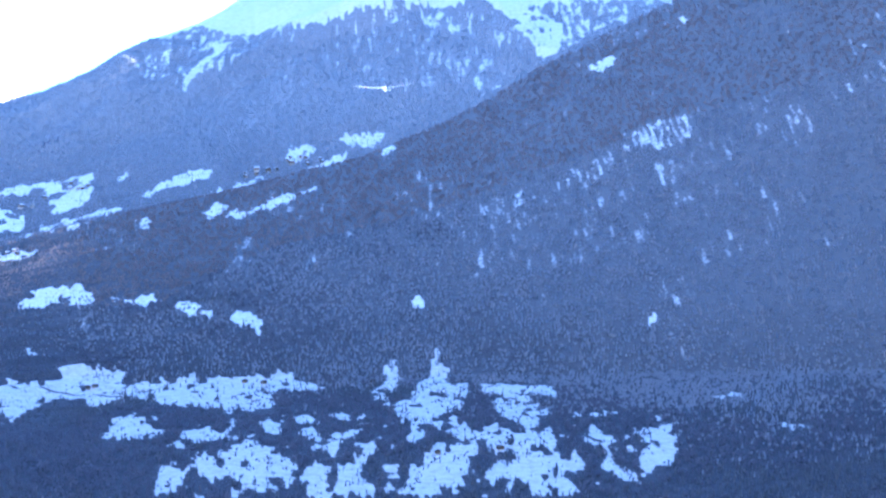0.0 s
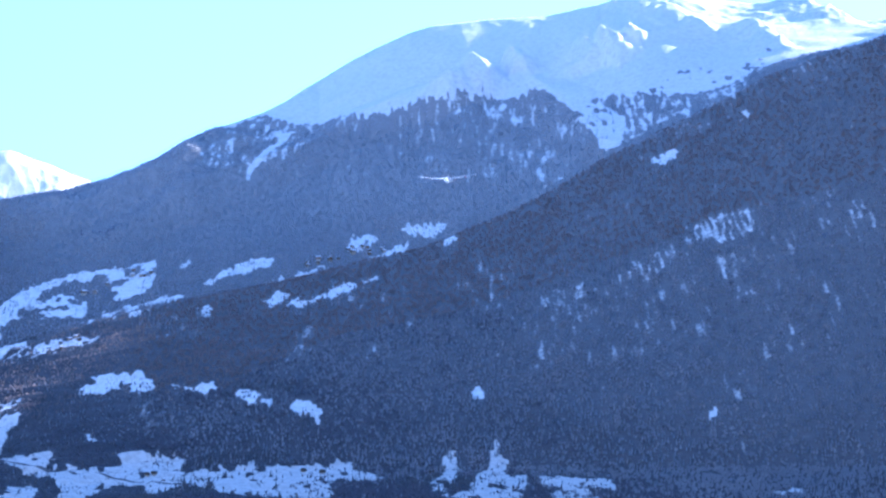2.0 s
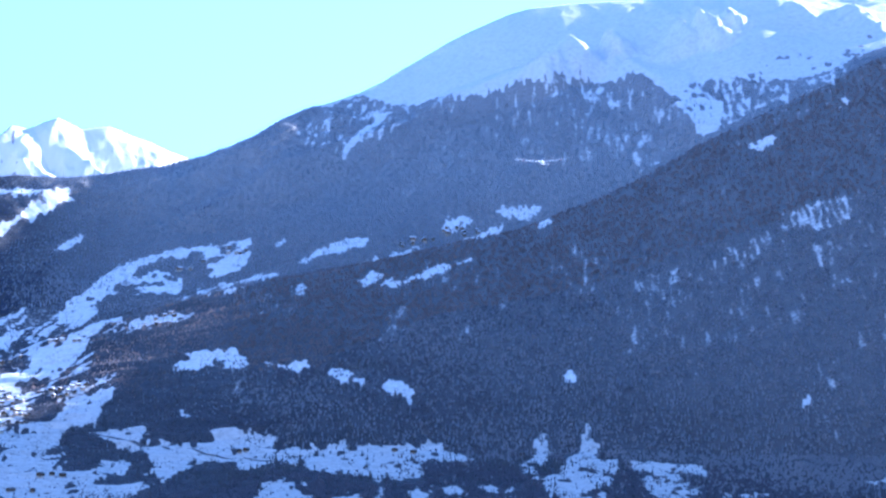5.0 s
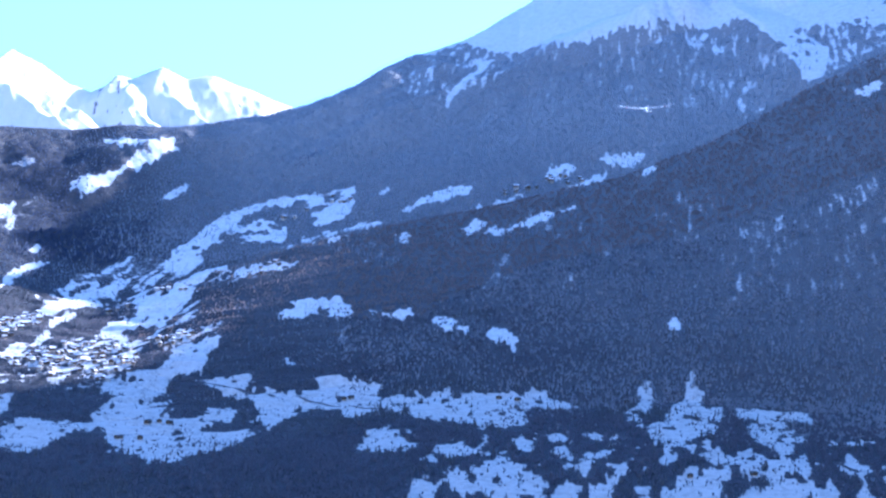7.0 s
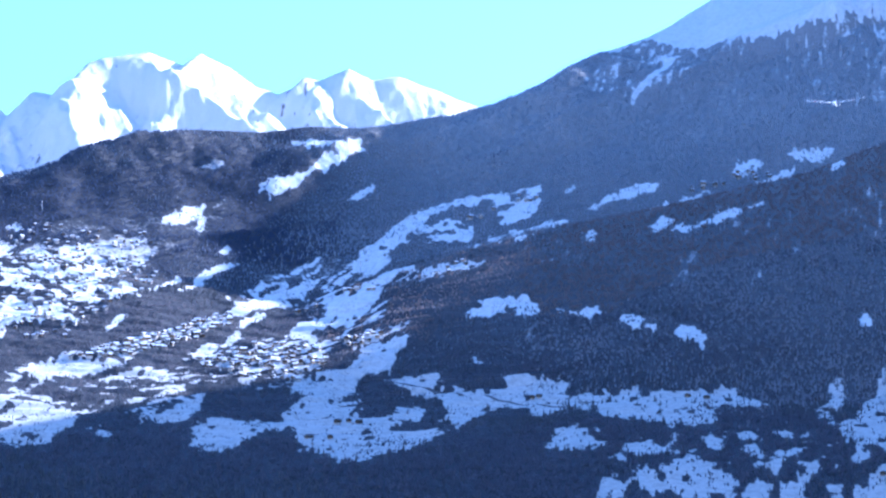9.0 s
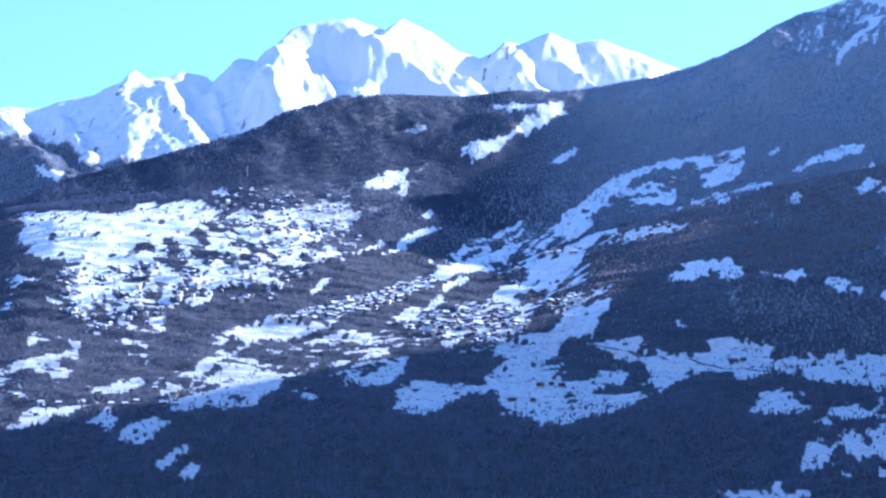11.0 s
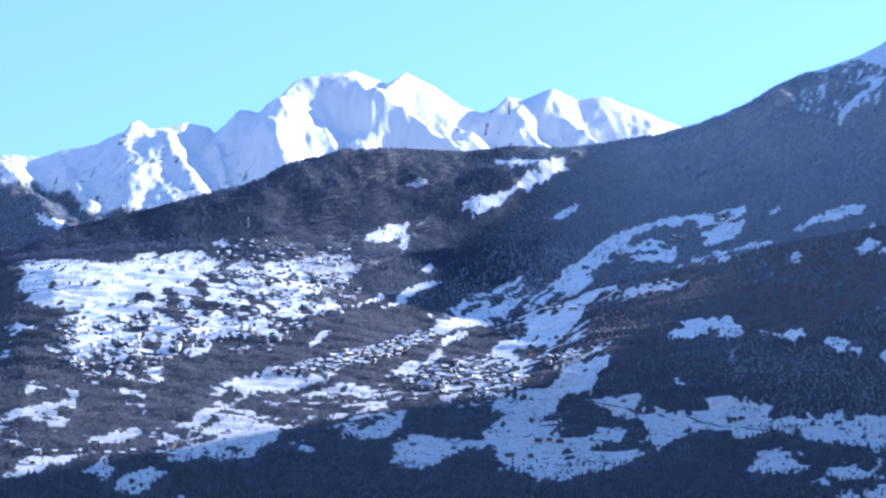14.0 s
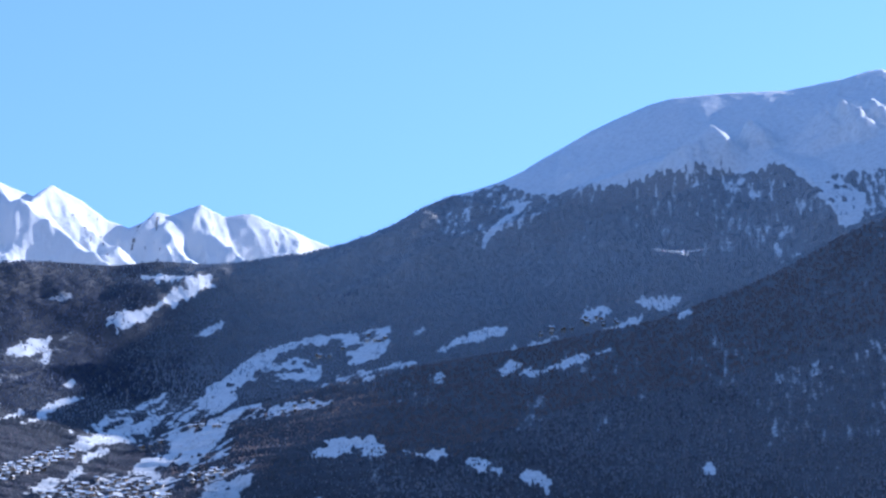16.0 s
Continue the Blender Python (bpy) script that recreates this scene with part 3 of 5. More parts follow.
MEADOWS_13 = [
    (0.45, [(-617, 3647), (-579, 3643), (-567, 3623), (-601, 3608)]),
    (0.8, [(-823, 3410), (-803, 3440), (-759, 3441), (-745, 3419), (-775, 3396), (-786, 3368)]),
    (0.8, [(-753, 3261), (-744, 3371), (-703, 3387), (-662, 3397), (-613, 3320), (-659, 3341), (-696, 3312), (-720, 3263)]),
    (0.97, [(-693, 3254), (-664, 3278), (-631, 3285), (-597, 3283), (-592, 3273), (-625, 3251), (-625, 3209), (-645, 3206), (-663, 3235)]),
    (0.93, [(-828, 3253), (-789, 3234), (-752, 3256), (-728, 3260), (-709, 3194), (-721, 3155), (-725, 3102), (-751, 3079), (-783, 3077), (-763, 2997), (-795, 3000), (-823, 3043), (-814, 3135), (-786, 3137), (-795, 3188), (-836, 3235)]),
]
MEADOWS_14 = [
    (0.9, [(-927, 3364), (-904, 3413), (-869, 3470), (-875, 3439), (-900, 3398)]),
    (0.9, [(-886, 3377), (-863, 3427), (-858, 3444), (-866, 3403)]),
    (0.85, [(-944, 3270), (-939, 3345), (-925, 3357), (-931, 3284)]),
    (0.9, [(-914, 3317), (-905, 3365), (-894, 3357), (-899, 3311)]),
    (0.9, [(-879, 3316), (-875, 3370), (-863, 3391), (-855, 3342), (-863, 3291)]),
    (0.95, [(-928, 3073), (-922, 3135), (-929, 3294), (-882, 3344), (-879, 3317), (-888, 3223), (-900, 3144), (-911, 3070)]),
    (0.8, [(-944, 3169), (-965, 3266), (-935, 3164)]),
    (0.97, [(-891, 3045), (-897, 3134), (-874, 3156), (-874, 3142), (-875, 3057), (-879, 3015)]),
]
MEADOWS_15 = [
    (0.9, [(-901, 2857), (-894, 2958), (-877, 3010), (-860, 2979), (-871, 2935), (-873, 2904), (-888, 2863)]),
    (0.6, [(-875, 2897), (-839, 2933), (-846, 3012), (-816, 3021), (-763, 2997), (-736, 3014), (-692, 3028), (-663, 3042), (-636, 3059), (-658, 3016), (-697, 2981), (-728, 2891), (-727, 2858), (-765, 2832), (-799, 2817), (-841, 2835), (-892, 2828), (-890, 2871)]),
    (1, [(-733, 2724), (-744, 2807), (-725, 2818), (-702, 2787), (-692, 2718), (-698, 2687)]),
    (0.95, [(-802, 2752), (-798, 2815), (-789, 2794), (-781, 2729)]),
    (0.5, [(-870, 2782), (-832, 2803), (-835, 2765)]),
]
MEADOWS_16 = [
    (1, [(-697, 2750), (-682, 2793), (-665, 2785), (-632, 2661), (-611, 2612), (-575, 2633), (-565, 2561), (-554, 2541), (-506, 2561), (-504, 2517), (-515, 2446), (-536, 2399), (-552, 2361), (-574, 2352), (-607, 2384), (-629, 2433), (-651, 2480), (-677, 2529), (-695, 2572), (-699, 2663), (-694, 2698)]),
    (0.97, [(-754, 2389), (-762, 2457), (-768, 2499), (-760, 2538), (-735, 2520), (-713, 2537), (-688, 2570), (-662, 2498), (-678, 2506), (-696, 2499), (-701, 2449), (-696, 2388), (-709, 2367), (-732, 2379)]),
    (0.97, [(-840, 2471), (-839, 2531), (-822, 2540), (-826, 2618), (-813, 2625), (-793, 2560), (-791, 2506), (-814, 2495)]),
    (0.45, [(-846, 2423), (-844, 2484), (-830, 2462), (-826, 2402)]),
]
MEADOWS_17 = [
    (0.9, [(-978, 2507), (-966, 2519), (-945, 2520), (-910, 2479), (-898, 2439), (-901, 2384), (-926, 2381), (-937, 2343), (-934, 2312), (-953, 2359), (-957, 2409)]),
    (0.9, [(-989, 2447), (-993, 2501), (-965, 2481), (-968, 2420)]),
    (0.35, [(-887, 2435), (-861, 2455), (-834, 2436), (-847, 2380)]),
    (0.93, [(-722, 2838), (-708, 2899), (-695, 2976), (-654, 2998), (-640, 3014), (-635, 2879), (-667, 2854), (-653, 2739), (-680, 2784), (-687, 2714)]),
    (0.05, [(-724, 2868), (-733, 2955), (-705, 2969), (-684, 2926), (-696, 2881)]),
    (0.95, [(-683, 2958), (-651, 2986), (-640, 3024), (-635, 2988), (-638, 2962), (-635, 2876), (-652, 2854), (-668, 2860), (-674, 2900)]),
]
MEADOWS_18 = [
    (0.98, [(-636, 2848), (-609, 2859), (-578, 2852), (-566, 2863), (-566, 2831), (-543, 2820), (-498, 2813), (-475, 2842), (-493, 2865), (-434, 2861), (-398, 2857), (-397, 2823), (-372, 2822), (-331, 2833), (-312, 2858), (-304, 2843), (-275, 2840), (-193, 2852), (-187, 2826), (-145, 2746), (-157, 2724), (-199, 2744), (-207, 2677), (-202, 2612), (-254, 2615), (-295, 2641), (-323, 2654), (-363, 2704), (-389, 2747), (-397, 2707), (-416, 2693), (-435, 2730), (-468, 2721), (-481, 2638), (-502, 2607), (-519, 2629), (-521, 2709), (-564, 2783), (-598, 2806)]),
    (0.05, [(-557, 2857), (-531, 2872), (-496, 2841), (-515, 2826), (-543, 2824)]),
]
MEADOWS_19 = [
    (0.9, [(-582, 2670), (-564, 2731), (-552, 2705), (-540, 2600), (-559, 2564)]),
    (0.8, [(-508, 2639), (-487, 2669), (-487, 2564), (-502, 2576)]),
    (0.75, [(-655, 2681), (-659, 2742), (-652, 2791), (-633, 2707), (-638, 2657)]),
    (0.97, [(-374, 2481), (-371, 2570), (-365, 2595), (-340, 2576), (-315, 2510), (-319, 2468), (-350, 2470)]),
    (0.97, [(-581, 3083), (-558, 3109), (-539, 3133), (-509, 3123), (-495, 3131), (-468, 3087), (-480, 3062), (-529, 3078), (-559, 3071)]),
    (0.8, [(-468, 3085), (-428, 3076), (-391, 3089), (-388, 3064), (-434, 3066)]),
    (0.95, [(-361, 3065), (-335, 3065), (-308, 3031), (-306, 3004), (-330, 3023), (-354, 3035)]),
    (0.8, [(-532, 2912), (-528, 2942), (-515, 2898)]),
]
MEADOWS_20 = [
    (0.9, [(-288, 3015), (-276, 3049), (-260, 3030), (-237, 2978), (-243, 2955), (-259, 2975)]),
    (0.6, [(-327, 3066), (-313, 3080), (-310, 3058)]),
    (0.8, [(-538, 2926), (-529, 2941), (-518, 2886)]),
    (0.92, [(-473, 3537), (-436, 3596), (-405, 3642), (-361, 3656), (-368, 3608), (-392, 3598), (-416, 3574), (-448, 3546)]),
    (0.95, [(-523, 3609), (-502, 3655), (-496, 3643), (-508, 3603)]),
    (0.8, [(-364, 3382), (-331, 3431), (-315, 3418), (-319, 3394), (-341, 3363)]),
    (0.9, [(-293, 3387), (-271, 3429), (-248, 3455), (-205, 3464), (-180, 3480), (-205, 3453), (-245, 3413), (-277, 3389)]),
    (0.8, [(-450, 3332), (-441, 3394), (-428, 3371), (-433, 3326)]),
]
MEADOWS_21 = [
    (0.95, [(-254, 3703), (-248, 3748), (-223, 3767), (-206, 3773), (-210, 3734), (-228, 3706)]),
    (0.95, [(-214, 3689), (-183, 3718), (-149, 3734), (-154, 3720), (-176, 3562)]),
    (0.9, [(-171, 3772), (-163, 3793), (-144, 3785), (-111, 3794), (-92, 3773), (-108, 3752), (-138, 3759)]),
    (0.9, [(-94, 3589), (-82, 3743), (-68, 3578), (-78, 3558)]),
    (0.64, [(261, 3354), (299, 3355), (340, 3356), (358, 3325), (352, 3276), (323, 3274), (278, 3305)]),
    (0.62, [(258, 3316), (281, 3297), (282, 3222), (268, 3157), (257, 3163), (259, 3238)]),
    (0.55, [(174, 3274), (197, 3329), (255, 3327), (255, 3278), (209, 3257), (191, 3233)]),
]
MEADOWS_22 = [
    (0.48, [(32, 3280), (74, 3317), (139, 3302), (178, 3274), (175, 3229), (88, 3268), (48, 3251)]),
    (0.4, [(160, 3251), (208, 3242), (193, 3138), (163, 3168)]),
    (0.34, [(-85, 3098), (-71, 3129), (-32, 3145), (7, 3143), (6, 3078), (-47, 3079)]),
    (0.34, [(38, 3165), (100, 3137), (105, 3073), (45, 3097)]),
    (0.4, [(-306, 3160), (-295, 3313), (-269, 3290), (-270, 3161)]),
    (0.4, [(-196, 3151), (-195, 3281), (-181, 3255), (-179, 3133)]),
    (0.4, [(-154, 3268), (-124, 3328), (-125, 3242)]),
    (0.42, [(188, 2964), (213, 3009), (242, 2999), (224, 2952)]),
    (0.36, [(272, 2927), (296, 2955), (393, 2920), (383, 2902), (308, 2926)]),
    (0.4, [(249, 3123), (272, 3114), (263, 3059)]),
]
MEADOWS_23 = [
    (0.42, [(346, 3192), (388, 3210), (388, 3156), (358, 3159)]),
    (0.52, [(471, 3185), (492, 3266), (528, 3241), (508, 3148)]),
    (0.3, [(422, 3345), (482, 3303), (475, 3211), (424, 3239)]),
    (0.95, [(-48, 3036), (-31, 3045), (-25, 3014), (-39, 2999)]),
    (0.42, [(202, 3848), (284, 3676), (430, 3922), (558, 4002), (707, 4275), (592, 3560), (496, 3563), (394, 3599), (314, 3605), (216, 3612)]),
    (0.97, [(229, 3601), (252, 3612), (281, 3589), (266, 3569)]),
    (0.97, [(362, 3589), (390, 3603), (391, 3589)]),
    (0.97, [(-60, 2594), (-52, 2641), (-33, 2686), (7, 2684), (20, 2645), (13, 2582), (-7, 2548), (-19, 2512), (-34, 2460), (-40, 2477), (-35, 2533), (-54, 2556)]),
]
MEADOWS_24 = [
    (0.85, [(-43, 2670), (-31, 2806), (-17, 2838), (-9, 2902), (-2, 2904), (-6, 2858), (1, 2842), (-3, 2775), (28, 2773), (30, 2694), (13, 2674), (-13, 2715)]),
    (0.9, [(-85, 2667), (-69, 2838), (-62, 2852), (-55, 2844), (-58, 2765), (-65, 2644)]),
    (0.8, [(-83, 2830), (-73, 2870), (-59, 2883), (-69, 2838)]),
    (0.88, [(41, 2764), (75, 2761), (129, 2746), (129, 2681), (100, 2705), (73, 2695), (47, 2693)]),
    (0.93, [(52, 2655), (70, 2698), (99, 2672), (102, 2579), (98, 2496), (80, 2515), (62, 2532)]),
    (0.75, [(83, 2510), (96, 2515), (89, 2434)]),
]
MEADOWS_25 = [
    (0.97, [(37, 2380), (47, 2422), (66, 2442), (102, 2454), (106, 2406), (87, 2379), (104, 2363), (122, 2334), (115, 2306), (78, 2300), (43, 2290), (38, 2313), (51, 2337), (63, 2351), (86, 2363), (57, 2373)]),
    (0.97, [(-42, 2256), (-42, 2325), (-30, 2351), (-22, 2384), (-1, 2402), (34, 2391), (34, 2374), (24, 2325), (15, 2272), (-8, 2260)]),
    (0.6, [(-63, 2250), (-52, 2272), (-30, 2257)]),
    (0.93, [(-148, 2319), (-134, 2343), (-88, 2344), (-84, 2303), (-86, 2259), (-107, 2242), (-135, 2241), (-140, 2276)]),
    (0.75, [(-139, 2373), (-120, 2411), (-89, 2374), (-112, 2362)]),
    (0.75, [(-152, 2450), (-152, 2561), (-139, 2543), (-141, 2467)]),
]
MEADOWS_26 = [
    (0.95, [(-259, 2343), (-254, 2387), (-230, 2374), (-228, 2417), (-220, 2462), (-200, 2444), (-192, 2385), (-172, 2394), (-161, 2352), (-163, 2294), (-189, 2305), (-218, 2309), (-246, 2305)]),
    (0.5, [(-250, 2281), (-223, 2297), (-201, 2304), (-221, 2280)]),
    (0.75, [(-300, 2420), (-292, 2454), (-272, 2437), (-270, 2367), (-288, 2367)]),
    (0.87, [(-287, 2264), (-291, 2342), (-274, 2352), (-265, 2317), (-270, 2265)]),
    (0.5, [(-263, 2467), (-202, 2475), (-235, 2431)]),
    (0.6, [(-108, 2554), (-83, 2583), (-88, 2534)]),
    (0.45, [(135, 2494), (167, 2511), (177, 2481), (146, 2481)]),
    (0.9, [(199, 2446), (200, 2459), (219, 2471), (242, 2462), (232, 2417), (211, 2388)]),
]
MEADOWS_27 = [
    (0.6, [(137, 2423), (146, 2470), (150, 2437)]),
    (0.45, [(181, 2448), (194, 2392), (196, 2346), (181, 2382)]),
    (0.6, [(201, 2312), (207, 2346), (230, 2345), (225, 2318)]),
    (0.45, [(120, 2346), (172, 2345), (167, 2317), (124, 2312)]),
    (0.36, [(298, 2620), (346, 2644), (333, 2597), (299, 2577)]),
    (0.5, [(360, 2454), (395, 2462), (395, 2429), (365, 2427)]),
    (0.5, [(348, 2833), (382, 2826), (377, 2814), (349, 2819)]),
    (0.97, [(261, 2920), (269, 2917), (266, 2884), (255, 2890)]),
    (0.08, [(-760, 3439), (-708, 3439), (-626, 3411), (-585, 3312), (-584, 3277), (-629, 3295), (-684, 3320), (-743, 3364)]),
]
MEADOWS_28 = [
    (0.08, [(-721, 3263), (-676, 3202), (-621, 3165), (-570, 3214), (-587, 3240), (-624, 3222), (-662, 3213)]),
    (0.08, [(-712, 3587), (-672, 3616), (-626, 3638), (-624, 3624), (-670, 3601), (-704, 3572)]),
    (0.06, [(-660, 3596), (-615, 3595), (-586, 3593), (-587, 3577), (-611, 3573), (-646, 3568)]),
    (0.3, [(-690, 3566), (-657, 3581), (-615, 3545), (-619, 3516), (-656, 3529)]),
    (0.1, [(-746, 3497), (-704, 3505), (-670, 3509), (-667, 3494), (-701, 3488), (-738, 3480)]),
    (0.94, [(-676, 3265), (-670, 3278), (-635, 3280), (-602, 3279), (-588, 3274), (-598, 3259), (-625, 3235), (-655, 3220)]),
    (0.9, [(-326, 3375), (-303, 3408), (-271, 3423), (-245, 3442), (-247, 3424), (-277, 3393), (-308, 3367)]),
]
MEADOWS_29 = [
    (0.75, [(-377, 3540), (-345, 3576), (-312, 3611), (-281, 3647), (-283, 3630), (-311, 3591), (-343, 3556)]),
    (0.6, [(-464, 3344), (-455, 3369), (-446, 3346), (-454, 3333)]),
    (0.45, [(-610, 3463), (-560, 3478), (-514, 3514), (-485, 3499), (-510, 3372), (-571, 3338)]),
    (0.5, [(-1297, 2571), (-1264, 2592), (-1231, 2536), (-1256, 2507)]),
    (0.93, [(-1212, 2264), (-1230, 2317), (-1238, 2377), (-1226, 2416), (-1197, 2447), (-1205, 2548), (-1186, 2520), (-1184, 2427), (-1216, 2382), (-1228, 2357), (-1215, 2293)]),
    (0.8, [(-1165, 2389), (-1153, 2409), (-1129, 2380), (-1141, 2368)]),
    (0.5, [(-1141, 2549), (-1121, 2562), (-1083, 2498), (-1098, 2502)]),
    (0.6, [(-992, 2506), (-993, 2584), (-969, 2550), (-952, 2478), (-970, 2470)]),
]
MEADOWS_30 = [
    (0.56, [(24, 3270), (90, 3307), (179, 3294), (255, 3327), (277, 3296), (202, 3275), (184, 3247), (88, 3258)]),
    (0.63, [(254, 3319), (362, 3327), (361, 3283), (292, 3287)]),
    (0.4, [(-1, 3238), (88, 3249), (208, 3242), (294, 3228), (284, 3050), (156, 3047), (6, 3078)]),
    (0.4, [(273, 3257), (404, 3213), (407, 3119), (285, 3133)]),
]
MEADOWS = (MEADOWS_1 + MEADOWS_2 + MEADOWS_3 + MEADOWS_4 + MEADOWS_5 + MEADOWS_6 + MEADOWS_7 + MEADOWS_8 + MEADOWS_9
           + MEADOWS_10 + MEADOWS_11 + MEADOWS_12 + MEADOWS_13 + MEADOWS_14 + MEADOWS_15 + MEADOWS_16 + MEADOWS_17 + MEADOWS_18
           + MEADOWS_19 + MEADOWS_20 + MEADOWS_21 + MEADOWS_22 + MEADOWS_23 + MEADOWS_24 + MEADOWS_25 + MEADOWS_26 + MEADOWS_27
           + MEADOWS_28 + MEADOWS_29 + MEADOWS_30)
ALPS_1 = [
    (0.08, [(-786, 3820), (-678, 3969), (-591, 4051), (-517, 4232), (-445, 4308), (-347, 4279), (-257, 4203), (-111, 4215), (77, 4229), (168, 3930), (175, 3871), (11, 3838), (-93, 3824), (-178, 3817), (-271, 3792), (-447, 3685), (-632, 3696), (-757, 3678)]),
    (0.3, [(-524, 4163), (-444, 4295), (-346, 4273), (-257, 4198), (-174, 4211), (-111, 4204), (-28, 4235), (77, 4209), (115, 4105), (167, 3900), (175, 3873), (107, 3850), (-27, 3918), (-147, 4023), (-247, 4021), (-384, 3994), (-483, 3991)]),
]
ALPS_2 = [
    (1, [(-516, 4229), (-476, 4295), (-446, 4313), (-399, 4272), (-345, 4260), (-302, 4243), (-256, 4192), (-195, 4210), (-142, 4206), (-90, 4209), (-38, 4236), (25, 4242), (57, 4243), (82, 4219), (116, 4118), (142, 4014), (166, 3892), (180, 3863), (302, 3903), (441, 4021), (536, 4059), (640, 4090), (760, 4200), (1000, 4900), (598, 5000), (225, 4975), (-264, 4873), (-504, 4824)]),
    (0.62, [(-511, 4187), (-475, 4285), (-445, 4306), (-398, 4264), (-345, 4252), (-300, 4226), (-246, 4192), (-265, 4170), (-334, 4120), (-390, 4058), (-454, 3998), (-503, 3995), (-542, 4062)]),
    (0.4, [(-503, 3995), (-456, 4023), (-390, 4058), (-444, 3996), (-496, 3938), (-555, 3942)]),
]
ALPS_3 = [
    (0.6, [(-194, 4205), (-142, 4201), (-90, 4206), (-38, 4233), (25, 4235), (67, 4226), (115, 4105), (162, 3896), (138, 3911), (93, 4033), (75, 4125), (-27, 4151), (-110, 4176), (-193, 4181)]),
    (0.5, [(-204, 4177), (-110, 4172), (-27, 4146), (75, 4118), (92, 4024), (108, 3897), (51, 3960), (12, 3948), (-27, 3960), (-47, 4024), (-129, 4110), (-191, 4115), (-223, 4153)]),
    (0.38, [(-293, 4120), (-201, 4122), (-129, 4110), (-47, 4021), (-27, 3949), (41, 3930), (50, 3856), (-85, 3909), (-163, 3909), (-319, 3929), (-402, 3972), (-358, 4043)]),
    (0.05, [(-205, 4202), (-296, 4157), (-390, 4059), (-480, 3963), (-450, 3967), (-368, 4037), (-272, 4115), (-214, 4169)]),
]
ALPS_4 = [
    (0.93, [(-379, 4226), (-388, 4201), (-432, 4022), (-447, 3995), (-446, 4021), (-403, 4202)]),
    (0.8, [(115, 4109), (155, 4088), (214, 4051), (210, 3980), (184, 3870), (168, 3897)]),
    (0.68, [(156, 4106), (218, 4125), (293, 4042), (369, 3991), (441, 4016), (373, 3652), (302, 3903), (204, 3880), (217, 4017)]),
    (0.66, [(-32, 4053), (-22, 4066), (-15, 3934), (-29, 3934)]),
    (0.66, [(51, 3923), (99, 3906), (107, 3846), (68, 3842)]),
    (0.6, [(-413, 3757), (-421, 3890), (-412, 3884), (-406, 3748)]),
    (0.4, [(-566, 3880), (-549, 3896), (-550, 3832)]),
    (0.4, [(-361, 3854), (-315, 3879), (-295, 3864), (-341, 3835)]),
]
ALPS = ALPS_1 + ALPS_2 + ALPS_3 + ALPS_4
VILLAGES_1 = [
    (125, [(-883, 2827), (-858, 2949), (-792, 2996), (-735, 2957), (-718, 2859), (-747, 2771), (-810, 2784)]),
    (115, [(-1033, 2768), (-1016, 2785), (-989, 2863), (-953, 2972), (-918, 3127), (-898, 3045), (-927, 2891), (-969, 2806), (-1002, 2770)]),
    (14, [(-725, 3012), (-676, 3035), (-676, 3000), (-713, 2962)]),
    (16, [(-1218, 2344), (-1165, 2339), (-1031, 2397), (-961, 2361), (-977, 2304), (-1096, 2214)]),
    (8, [(-643, 3635), (-562, 3647), (-544, 3531), (-663, 3542)]),
    (16, [(-370, 3559), (-280, 3654), (-174, 3712), (-240, 3728), (-363, 3575)]),
    (6, [(-665, 3264), (-615, 3290), (-586, 3266), (-634, 3214)]),
]
VILLAGES_2 = [
    (9, [(-851, 3253), (-801, 3255), (-759, 3255), (-720, 3232), (-781, 3140), (-836, 3165)]),
]
TOWN_1 = [
    (230, [(-1340, 3335), (-1302, 3383), (-1225, 3380), (-1142, 3412), (-1094, 3339), (-1035, 3096), (-1056, 3034), (-1060, 2951), (-1061, 2844), (-1106, 2795), (-1167, 2865), (-1248, 3108)]),
    (130, [(-1357, 2842), (-1260, 2927), (-1194, 2933), (-1135, 2827), (-1159, 2749), (-1151, 2693), (-1199, 2610), (-1257, 2650), (-1330, 2718)]),
    (16, [(-1526, 3081), (-1408, 3228), (-1309, 3214), (-1256, 2958), (-1360, 2866)]),
]
VILLAGES = VILLAGES_1 + VILLAGES_2
TOWN = TOWN_1


# ---- the ground ----
def inside(px, py, outline):
    """Which of the points lie within a plan outline."""
    hit = np.zeros(px.shape, bool)
    x0, y0 = outline[-1]
    for x1, y1 in outline:
        if y0 != y1:
            cross = (y1 > py) != (y0 > py)
            hit ^= cross & (px < (x0 - x1) * (py - y1) / (y0 - y1) + x1)
        x0, y0 = x1, y1
    return hit


bearings, belts, GX, GY, GZ = land()
GR = np.hypot(GX, GY)


def ramp_up(v, low, high, soft=0.3):
    """From low to high as v passes zero."""
    return low + (high - low) * np.clip(v / soft + 0.5, 0, 1)


